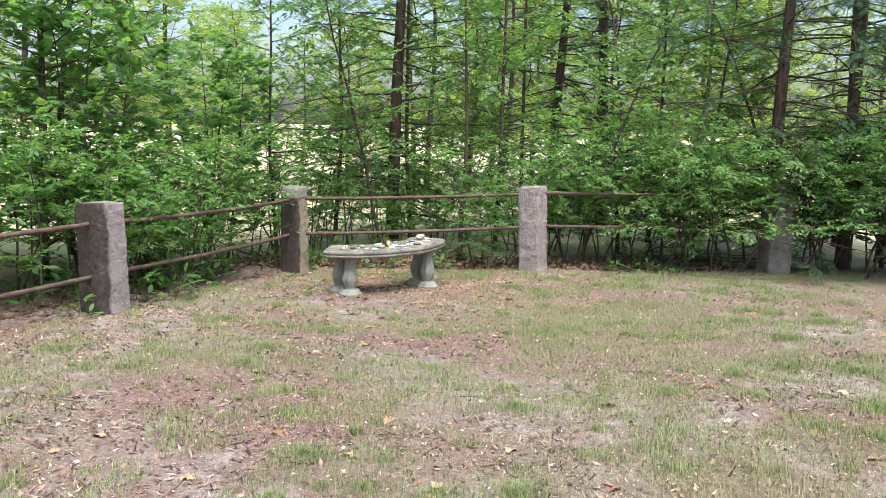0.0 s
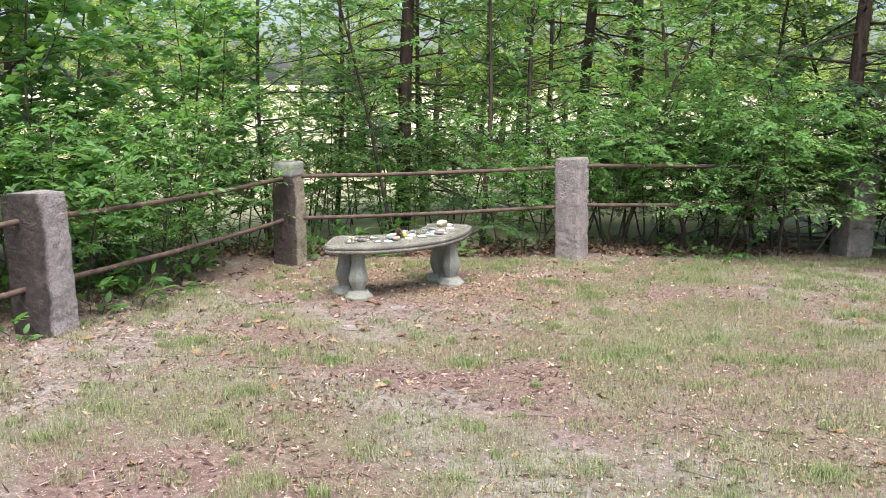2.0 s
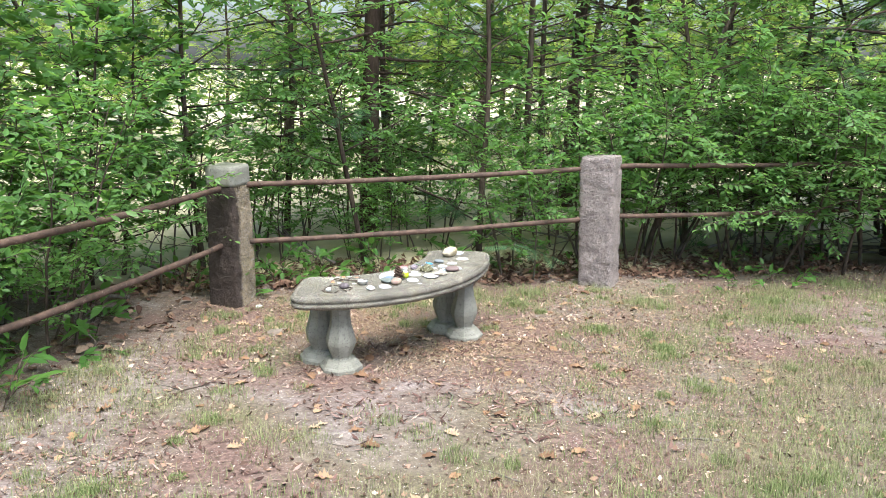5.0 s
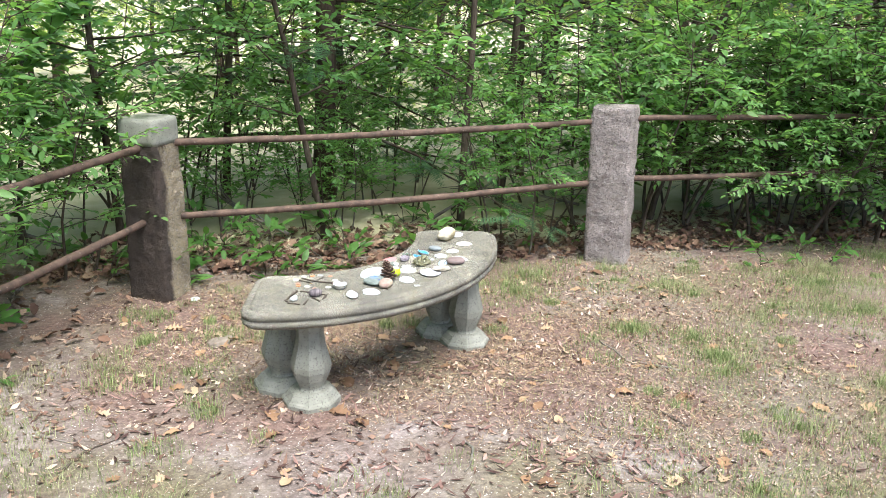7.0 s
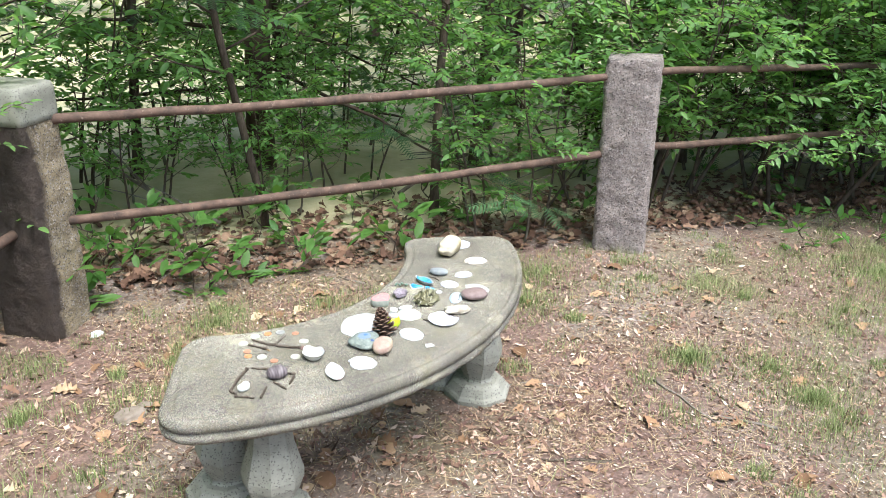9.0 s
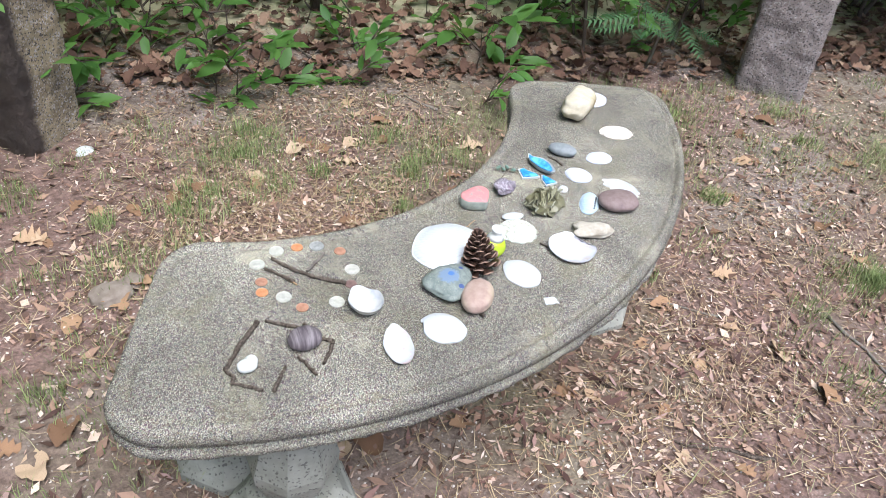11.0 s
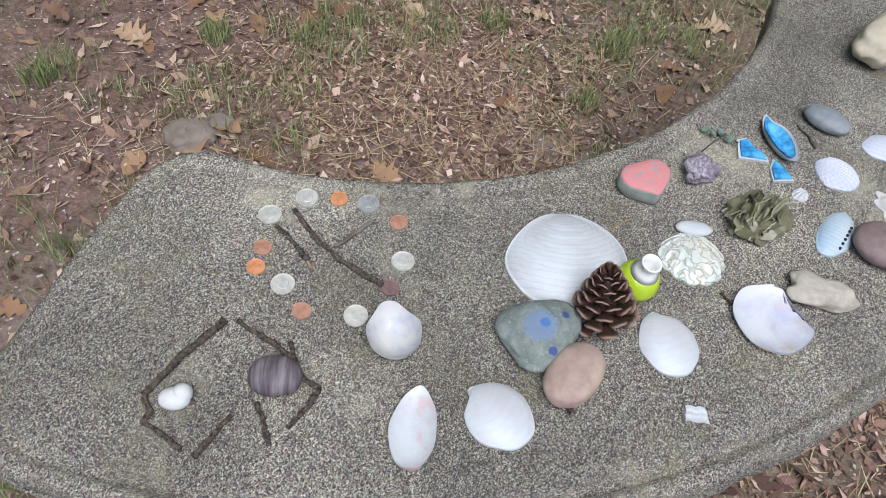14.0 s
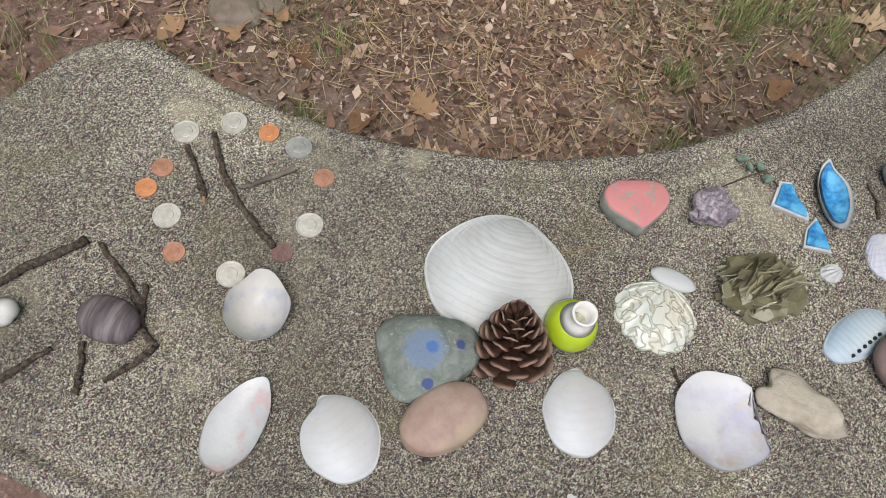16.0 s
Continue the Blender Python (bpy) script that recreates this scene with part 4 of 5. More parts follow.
def daubed_stone_material(name, stone_a, stone_b, daubs):
    """A grained stone with round daubs of worn paint on top: (x, y, radius, colour)."""
    m = Mat(name, rough=0.6)
    c = m.ramp(m.noise(85, 6, 0.7, distortion=0.6), (0.3, stone_a), (0.7, stone_b))
    c = m.mix(m.step(m.noise(260, 3, 0.7), 0.62, 0.72), c, (0.34, 0.36, 0.31))
    up = m.step(m.sep(m.co.outputs["Object"], 2), -0.004, 0.002)
    for x, y, r, paint in daubs:
        d = m.t.nodes.new("ShaderNodeVectorMath")
        d.operation = "DISTANCE"
        m.t.links.new(m.co.outputs["Object"], d.inputs[0])
        d.inputs[1].default_value = (x, y, 0.010)
        worn = m.node("ShaderNodeMath")
        worn.operation = "MULTIPLY_ADD"
        m.put(worn.inputs[0], m.noise(150, 4, 0.7))
        worn.inputs[1].default_value = r * 0.9
        m.put(worn.inputs[2], d.outputs["Value"])
        fac = m.node("ShaderNodeMath")
        fac.operation = "MULTIPLY"
        m.put(fac.inputs[0], m.step(worn.outputs[0], r * 1.5, r * 1.25))
        m.put(fac.inputs[1], up)
        c = m.mix(fac.outputs[0], c, paint)
    m.color(c)
    m.bump(m.noise(240, 5, 0.7), 0.6, 0.0012)
    return m.m


def painted_top_material(name, stone_a, stone_b, paint, z0, z1, cover=0.3):
    """A stone with worn paint on its upper face."""
    m = Mat(name, rough=0.65)
    base = m.ramp(m.noise(70, 5, 0.65), (0.3, stone_a), (0.7, stone_b))
    z = m.sep(m.co.outputs["Object"], 2)
    wear = m.step(m.noise(95, 5, 0.7), cover - 0.06, cover + 0.06)
    top = m.node("ShaderNodeMath")
    top.operation = "MULTIPLY"
    m.put(top.inputs[0], m.step(z, z0, z1))
    m.put(top.inputs[1], wear)
    c = m.mix(top.outputs[0], base, paint)
    m.color(c)
    m.bump(m.noise(260, 4, 0.7), 0.5, 0.001)
    return m.m


pebble("pebble", 0.777, -1.540, 8, 0.0245, 0.019, 0.015, striped_stone_material(), "dark purple pebble with fine pale bands", 1, 0.04)
pebble("pebble", 0.694, -1.573, 8, 0.014, 0.0105, 0.009, speckled("white_quartz", (0.50, 0.51, 0.48), (0.58, 0.58, 0.55), None, 60, 0.5), "small white rounded pebble", 2, 0.03).scale = (1, 1, 1)
bpy.data.objects["pebble.001"].name = "white_snail_shell"
snail = bpy.data.objects["white_snail_shell"]
tagged(snail, "small white weathered moon snail shell", "shell", "shells on the bench")
bm = bmesh.new()
bmesh.ops.create_icosphere(bm, subdivisions=3, radius=0.0094)
sp = bpy.data.meshes.new("spire")
bm.to_mesh(sp)
bm.free()
sp.materials.append(snail.data.materials[0])
sp.polygons.foreach_set("use_smooth", [True] * len(sp.polygons))
part("spire", sp, snail, "", Matrix.Translation((0.0066, 0.0042, 0.0024)))
BLUESTONE = daubed_stone_material("blue_daubed_stone", (0.10, 0.125, 0.115), (0.235, 0.26, 0.235),
                                  [(-0.002, 0.0, 0.018, (0.16, 0.215, 0.30)), (0.004, 0.0, 0.0065, (0.07, 0.15, 0.36)), (0.026, -0.004, 0.005, (0.05, 0.075, 0.19)), (-0.008, -0.027, 0.005, (0.05, 0.075, 0.19))])
pebble("painted_stone", 1.016, -1.452, 42, 0.042, 0.036, 0.014, BLUESTONE, "grey-green stone daubed with blue paint spots", 3, 0.12, tri=0.15)
pebble("cobble", 1.051, -1.494, 58, 0.037, 0.0245, 0.016, speckled("salmon_quartzite", (0.28, 0.19, 0.155), (0.41, 0.31, 0.26), (0.43, 0.35, 0.24), 40, 0.6, 0.5), "smooth salmon and tan oval stone", 4, 0.05)
pebble("pebble", 1.358, -1.094, -30, 0.029, 0.0175, 0.011, speckled("blue_grey_slate", (0.16, 0.18, 0.19), (0.24, 0.255, 0.26), None, 60, 0.6), "flat blue-grey pebble lying on the bench", 5, 0.04)
pebble("cobble", 1.397, -1.280, 0, 0.039, 0.031, 0.014, speckled("plum_brown_stone", (0.15, 0.105, 0.10), (0.22, 0.165, 0.155), None, 70, 0.6), "smooth plum-brown flat cobble", 6, 0.04)
pebble("cobble", 1.458, -0.938, 48, 0.058, 0.032, 0.026, speckled("tan_sandstone", (0.40, 0.35, 0.25), (0.55, 0.50, 0.40), (0.30, 0.24, 0.12), 30, 0.75), "tan lichen-spotted cobble resting on the bench", 7, 0.12, power=2.6)
pebble("flat_rock", 1.312, -1.353, -10, 0.033, 0.019, 0.009, speckled("pitted_tan_rock", (0.36, 0.32, 0.26), (0.48, 0.44, 0.37), (0.28, 0.24, 0.18), 70, 0.9, 1.0), "flat pitted tan rock fragment", 8, 0.24, power=3.2, tri=0.12)
# bits of pale shell
lay_shell("slipper_shell", 1.522, -0.884, 20, 0.030, 0.036, 0.012, LILAC_SHELL, "white slipper shell with two dark holes beside the tan cobble", count=4, seed=14)


def shell_chip(x, y, turn_deg, w, d):
    """A thin, slightly cupped and ribbed piece of shell."""
    verts, faces = [], []
    for layer in (0, 1):
        for i in range(7):
            for k in range(6):
                u, v = i / 6 - 0.5, k / 5 - 0.5
                z = 0.0012 + 0.003 * (0.25 - u * u) + 0.0003 * math.cos(k * 3.1) - 0.0012 * layer
                verts.append((u * w * (1 - 0.22 * v) + 0.0006 * math.sin(k * 2.3), v * d + 0.0008 * math.sin(i * 1.7), z))
    for i in range(6):
        for k in range(5):
            q = (i * 6 + k, (i + 1) * 6 + k, (i + 1) * 6 + k + 1, i * 6 + k + 1)
            faces += [q, tuple(42 + n for n in reversed(q))]
    rim = [i * 6 for i in range(7)] + [36 + k for k in range(1, 6)] + [i * 6 + 5 for i in range(5, -1, -1)] + [k for k in range(4, 0, -1)]
    faces += [(b, a, a + 42, b + 42) for a, b in zip(rim, rim[1:] + rim[:1])]
    thing("shell_chip", pose(x, y, TOP, 0, 0, turn_deg), "small square white shell chip", "shell", "shells on the bench", data=mesh_of("shell_chip", verts, faces, WHITE_SHELL, False))


shell_chip(1.172, -1.509, 2, 0.021, 0.016)


def heart_stone():
    """A heart-shaped stone with a flat painted top."""
    mat = painted_top_material("pink_painted_heart", (0.22, 0.24, 0.21), (0.36, 0.38, 0.33), (0.52, 0.21, 0.21), 0.0078, 0.0096, cover=0.41)
    verts, faces, n = [], [], 64
    prof = [(0.84, -0.013), (0.95, -0.009), (0.97, -0.005), (1.0, -0.002), (0.975, 0.002), (0.985, 0.006), (0.955, 0.0095), (0.90, 0.0105), (0.5, 0.0108), (0.02, 0.011)]
    for s, z in prof:
        for k in range(n):
            t = 2 * math.pi * k / n
            x = 16 * math.sin(t) ** 3
            y = 13 * math.cos(t) - 5 * math.cos(2 * t) - 2 * math.cos(3 * t) - math.cos(4 * t) + 2
            p = Vector((x, y + 1.8 * math.cos(t) ** 6 * (1 if math.cos(t) > 0 else 0) * 2.2, 0)) * (0.031 / 17) * s
            el = Vector((math.sin(t) * 0.031, math.cos(t) * 0.027, 0)) * s
            p = p.lerp(el, 0.45)
            p = Vector((p.x * 1.05, p.y * 0.98, z))
            p += Vector((1, 1, 0.4)) * noise.noise(p * 90) * 0.0009
            verts.append(p)
    for i in range(len(prof) - 1):
        for k in range(n):
            a, b = i * n + k, i * n + (k + 1) % n
            faces.append((b, a, a + n, b + n))
    faces.append(tuple(range(n)))
    faces.append(tuple(reversed([(len(prof) - 1) * n + k for k in range(n)])))
    thing("heart_stone", pose(1.126, -1.242, TOP + 0.0128, 0, 0, 28), "heart-shaped grey stone with a worn pink painted top", "stone", "stones on the bench", data=mesh_of("heart", verts, faces, mat))


heart_stone()


def crystal_cluster():
    ob = thing("amethyst_cluster", pose(1.192, -1.207, TOP), "small grey-violet amethyst crystal cluster on matrix", "crystal")
    rnd = random.Random(3)
    m1 = speckled("grey_violet_quartz", (0.06, 0.048, 0.06), (0.46, 0.41, 0.46), (0.16, 0.11, 0.15), 150, 0.25, 0.5)
    rock = pebble("matrix", 0, 0, 0, 0.019, 0.017, 0.012, m1, "", 21, 0.25, smooth=False, detail=3)
    rock.parent = ob
    rock.matrix_basis = Matrix.Translation((0, 0, 0.010))
    for k in ("label", "category", "group"):
        if k in rock:
            del rock[k]
    v, f = lathe([(0.0045, 0), (0.0055, 0.009), (0.0052, 0.011), (0.0006, 0.017)], 6)
    me = mesh_of("crystal", v, f, m1, False)
    for i in range(30):
        a, r = rnd.uniform(0, 6.28), rnd.uniform(0, 0.018)
        part("crystal", me, ob, "", pose(r * math.cos(a), r * math.sin(a), 0.010 - 0.25 * r, rnd.uniform(-45, 45), rnd.uniform(-45, 45), rnd.uniform(0, 360)))


crystal_cluster()


def mica_rock():
    """A stack of torn, tilted leaves of greenish mica."""
    ob = thing("mica_rock", pose(1.254, -1.266, TOP, 0, 0, 20), "flaky greenish brown mica schist lump", "stone", "stones on the bench")
    rnd = random.Random(9)
    m = Mat("greenish_mica", rough=0.32, spec=0.6)
    c = m.ramp(m.each(), (0.0, (0.05, 0.046, 0.025)), (0.5, (0.20, 0.19, 0.105)), (0.85, (0.36, 0.35, 0.22)), (1.0, (0.60, 0.59, 0.46)))
    m.color(m.mix(m.step(m.noise(90, 4, 0.7), 0.5, 0.7), c, (0.10, 0.085, 0.05)))
    m.bump(m.noise(220, 4, 0.7), 0.6, 0.001)
    plates = []
    for k in range(6):
        n = rnd.randint(7, 10)
        ring = [(math.cos(6.283 * i / n) * rnd.uniform(0.6, 1.15), math.sin(6.283 * i / n) * rnd.uniform(0.5, 1.0)) for i in range(n)]
        v = [(x, y, 0) for x, y in ring] + [(x * 0.97, y * 0.97, 0.09 + rnd.uniform(0, 0.07)) for x, y in ring]
        f = [(i, (i + 1) % n, n + (i + 1) % n, n + i) for i in range(n)] + [tuple(reversed(range(n))), tuple(range(n, 2 * n))]
        plates.append(mesh_of("plate", v, f, m.m, False))
    for i in range(120):
        s = 0.0135 * rnd.uniform(0.5, 1.1)
        h = rnd.uniform(0.004, 0.026)
        spread = 0.036 * (1 - h / 0.05)
        a = rnd.uniform(0, 6.28)
        r = spread * math.sqrt(rnd.random())
        q = part("flake", plates[i % 6], ob, "", pose(r * math.cos(a) * 1.1, r * math.sin(a) * 0.85, h + 0.004, 72 + rnd.gauss(0, 20), rnd.gauss(0, 22), rnd.gauss(25, 20)))
        q.scale = (s * 1.5, s * 0.85, s * 0.5)
    core = pebble("core", 0, 0, 0, 0.037, 0.028, 0.015, m.m, "", 22, 0.3, smooth=False, detail=3)
    core.parent = ob
    core.matrix_basis = Matrix.Translation((0, 0, 0.011))
    for k in ("label", "category", "group"):
        if k in core:
            del core[k]


mica_rock()


def pinecone():
    ob = thing("pine_cone", pose(1.080, -1.424, TOP + 0.003, -10, -9, 0), "open brown pine cone standing on its base", "pine cone")
    m = Mat("cone_scale_brown", rough=0.6)
    c = m.ramp(m.noise(160, 4, 0.7), (0.3, (0.022, 0.012, 0.008)), (0.7, (0.085, 0.045, 0.03)))
    y = m.sep(m.co.outputs["Object"], 1)
    m.color(m.mix(m.step(y, 0.0155, 0.0192), c, (0.24, 0.16, 0.12)))
    v, f = lathe([(0.010, 0.0), (0.013, 0.01), (0.011, 0.03), (0.005, 0.055), (0.001, 0.062)], 10)
    part("core", mesh_of("core", v, f, m.m), ob)
    # one spoon-shaped scale with a thick lip and a small prickle
    sv, sf = [], []
    for i, (yy, w, z) in enumerate(((0.0, 0.0025, 0.0), (0.007, 0.0045, 0.0006), (0.0135, 0.0080, 0.0012), (0.0175, 0.0072, 0.0026), (0.0195, 0.0035, 0.0034))):
        for dx, dz in ((-1, 0.0006), (0, 0.0016), (1, 0.0006), (1, -0.0010), (0, -0.0004), (-1, -0.0010)):
            sv.append((dx * w, yy, z + dz))
    for i in range(4):
        for k in range(6):
            a, b = i * 6 + k, i * 6 + (k + 1) % 6
            sf.append((a, b, b + 6, a + 6))
    sf += [tuple(reversed(range(6))), tuple(range(24, 30))]
    me = mesh_of("scale", sv, sf, m.m)
    n = 56
    for i in range(n):
        t = i / (n - 1)
        z = 0.005 + 0.064 * t
        r = 0.004 + 0.007 * (1 - t)
        a = i * 137.508
        s = 1.22 * (1 - 0.60 * t ** 1.5)
        q = part("scale", me, ob, "", pose(0, 0, z, 0, 0, a) @ Matrix.Translation((0, r, 0)) @ pose(0, 0, 0, -4 + 58 * t, 0, 0))
        q.scale = (s, s, s)


pinecone()


def bud_vase():
    ob = thing("bud_vase", pose(1.112, -1.376, TOP, 3, 6, 0), "tiny lime green glazed bud vase with a white neck", "vase")
    g = speckled("lime_glaze", (0.34, 0.46, 0.015), (0.42, 0.55, 0.03), None, 40, 0.18, 0.1)
    w = speckled("white_glaze", (0.62, 0.62, 0.58), (0.74, 0.73, 0.70), None, 60, 0.25, 0.1)
    v, f = lathe([(0.014, 0), (0.0195, 0.004), (0.0225, 0.012), (0.0225, 0.018), (0.0195, 0.026), (0.0150, 0.0325)], 40)
    part("body", mesh_of("body", v, f, g), ob, "lime green glazed body")
    v, f = lathe([(0.0152, 0.0325), (0.0105, 0.038), (0.0085, 0.042), (0.0085, 0.046), (0.0108, 0.0505), (0.0104, 0.0522), (0.0086, 0.0515), (0.0066, 0.047), (0.0064, 0.032)], 40)
    part("neck", mesh_of("neck", v, f, w), ob, "white flared neck")


bud_vase()


def scallop_dish():
    """A cast scallop ornament: lobed edge, curled relief, a hinge bow."""
    m = Mat("iridescent_white_glaze", rough=0.22, spec=0.6)
    c = m.mix(m.step(m.noise(30, 3), 0.45, 0.65), (0.55, 0.58, 0.53), (0.60, 0.57, 0.47))
    off = m.node("ShaderNodeMath")
    off.operation = "SUBTRACT"
    m.put(off.inputs[0], m.noise(95, 1.0, 0.4, distortion=0.8))
    off.inputs[1].default_value = 0.5
    line = m.node("ShaderNodeMath")
    line.operation = "ABSOLUTE"
    m.put(line.inputs[0], off.outputs[0])
    swirl = m.step(line.outputs[0], 0.01, 0.06)
    m.color(m.mix(swirl, (0.43, 0.43, 0.35), c))
    m.bump(swirl, 0.7, 0.0014)
    ob = thing("scallop_ornament", pose(1.178, -1.328, TOP, 0, 0, 2), "glossy white scallop shell ornament with curled relief", "ornament")
    me, bk = shell_mesh("body", 0.034, 0.033, 0.011, m.m, rings=0.0, ribs=13, scallop=0.10, beak=0.25, seed=15)
    part("body", me, ob, "", Matrix.Translation((bk[0], bk[1], 0)))
    v, f = lathe([(0.6, -0.4), (0.95, -0.2), (1.0, 0.2), (0.8, 0.42), (0.3, 0.5)], 20)
    hinge = part("hinge", mesh_of("hinge", v, f, WHITE_SHELL), ob, "", pose(0.004, 0.036, 0.005))
    hinge.scale = (0.021, 0.0095, 0.009)


scallop_dish()


def abalone():
    ob = lay_shell("abalone_shell", 1.345, -1.266, 60, 0.0185, 0.037, 0.009, BLUE_SHELL, "pale blue abalone shell with a row of dark holes", count=5, beak=0.1, rings=0.0003, seed=16)
    dark = speckled("dark_hole", (0.012, 0.012, 0.015), (0.03, 0.03, 0.035), None, 60, 0.9)
    v, f = lathe([(0.0016, -0.001), (0.0016, 0.0012), (0.0008, 0.0014)], 10)
    me = mesh_of("hole", v, f, dark)
    for i in range(6):
        t = i / 5
        x, y = 0.0105, -0.054 + 0.034 * t
        rho = math.sqrt((x / 0.019) ** 2 + ((y + 0.0335) / 0.036) ** 2)
        part("hole", me, ob, "dark open hole", Matrix.Translation((x, y, 0.009 * max(0.05, 1 - rho ** 2.2) ** 0.62 + 0.0004)))


abalone()


# ---- coins and sticks ----
def coin_mesh(name, r, h, material):
    v, f = lathe([(r * 0.97, 0), (r, 0.0003), (r, h - 0.0003), (r * 0.985, h), (r * 0.90, h), (r * 0.87, h - 0.0003), (r * 0.5, h - 0.0002), (r * 0.46, h + 0.0002), (r * 0.2, h + 0.0003), (0.0004, h + 0.0003)], 40)
    return mesh_of(name, v, f, material, False)


SILVER = metal_coin("cupronickel", (0.50, 0.48, 0.42), (0.70, 0.68, 0.61), 0.42)
DULL = metal_coin("tarnished_cupronickel", (0.28, 0.28, 0.27), (0.44, 0.44, 0.42), 0.5)
COPPER = metal_coin("bright_copper", (0.62, 0.25, 0.11), (0.80, 0.38, 0.19), 0.42)
BROWN = metal_coin("brown_copper", (0.38, 0.19, 0.12), (0.56, 0.31, 0.21), 0.48)
DARKC = metal_coin("dark_copper", (0.16, 0.10, 0.09), (0.26, 0.17, 0.15), 0.55)
for i, (x, y, r, mat, words) in enumerate((
        (0.725, -1.355, 0.0121, SILVER, "silvery quarter coin"), (0.758, -1.326, 0.0121, SILVER, "silvery quarter coin"), (0.758, -1.436, 0.0121, SILVER, "silvery quarter coin"),
        (0.836, -1.459, 0.0121, SILVER, "silvery quarter coin"), (0.872, -1.388, 0.0121, SILVER, "silvery quarter coin"), (0.824, -1.322, 0.0121, DULL, "tarnished grey quarter coin"),
        (0.792, -1.321, 0.0095, COPPER, "bright copper penny"), (0.860, -1.340, 0.0095, BROWN, "brown copper penny"), (0.728, -1.397, 0.0095, BROWN, "brown copper penny"),
        (0.727, -1.421, 0.0095, COPPER, "bright copper penny"), (0.783, -1.463, 0.0095, BROWN, "brown copper penny"), (0.864, -1.422, 0.0095, DARKC, "dark tarnished penny"))):
    thing("coin", pose(x, y, TOP - 0.0003, 0, 0, 40 * i), words + " lying flat on the bench", "coin", "ring of coins", data=coin_mesh("coin", r, 0.0018, mat))


def stick(points, r0, r1, label, mat=None, seed=0, name="stick", lift=None):
    """A knobbly bark-covered stick lying on the slab."""
    rnd = random.Random(seed)
    P = [Vector((*p, 0)) for p in points]
    pts, rad, n = [], [], 7
    for i in range(len(P) - 1):
        for k in range(n):
            t = k / n
            s = (i + t) / (len(P) - 1)
            r = 0.86 * (r0 + (r1 - r0) * s)
            q = P[i].lerp(P[i + 1], t)
            pts.append(Vector((q.x + rnd.gauss(0, 0.0006), q.y + rnd.gauss(0, 0.0006), TOP + r * 0.85 + rnd.uniform(0, 0.0012))))
            rad.append(r * rnd.uniform(0.68, 1.06))
    q = P[-1]
    pts.append(Vector((q.x, q.y, TOP + r1)))
    rad.append(r1 * 0.8)
    me = tubes(name, [(pts, rad)], mat or TWIG, 8)
    return thing(name, Matrix.Identity(4), label, "stick", "sticks laid on the bench", data=me)


SL = "short dark twig with bark laid on the bench"
stick([(0.735, -1.369), (0.756, -1.386), (0.777, -1.406)], 0.0032, 0.0042, "short twig with a torn pale end", seed=1)
stick([(0.771, -1.401), (0.781, -1.412)], 0.0028, 0.0015, "pale splintered wood chip at a twig's end", TWIG_TIP, 2)
stick([(0.749, -1.346), (0.766, -1.364), (0.783, -1.381), (0.811, -1.401), (0.856, -1.422)], 0.0034, 0.0042, "long knobbly forked twig", seed=3)
stick([(0.833, -1.344), (0.809, -1.375), (0.800, -1.384)], 0.0034, 0.0030, "short grey forked twig", DEADWOOD, 4)
stick([(0.715, -1.486), (0.688, -1.527), (0.664, -1.572)], 0.0052, 0.0040, SL, seed=5)
stick([(0.664, -1.572), (0.676, -1.587), (0.672, -1.596), (0.712, -1.615)], 0.0034, 0.0030, "crooked thin dark twig", seed=6)
stick([(0.746, -1.578), (0.735, -1.600), (0.726, -1.620)], 0.0032, 0.0044, SL, seed=7)
stick([(0.726, -1.486), (0.769, -1.505), (0.789, -1.518)], 0.0032, 0.0040, SL, seed=8)
stick([(0.781, -1.500), (0.798, -1.533), (0.818, -1.541)], 0.0036, 0.0034, "bent dark twig behind the banded pebble", seed=9)
stick([(0.818, -1.541), (0.809, -1.563), (0.798, -1.582)], 0.0040, 0.0034, SL, seed=10)
stick([(0.765, -1.563), (0.779, -1.588), (0.785, -1.601)], 0.0034, 0.0036, SL, seed=11)
stick([(1.324, -1.104), (1.336, -1.122), (1.341, -1.138)], 0.0016, 0.0026, "fine brown twig scrap", seed=12)
stick([(1.060, -1.330), (1.085, -1.310), (1.112, -1.288)], 0.0010, 0.0008, "dry pine needle between the stones", TWIG_TIP, 13)
stick([(1.052, -1.528), (1.050, -1.519), (1.058, -1.512)], 0.004, 0.003, "stub of dark bark beside the salmon stone", seed=14)
stick([(1.206, -1.368), (1.216, -1.380), (1.232, -1.366)], 0.0022, 0.0016, "small reddish twig scrap beside a clam shell", seed=15)


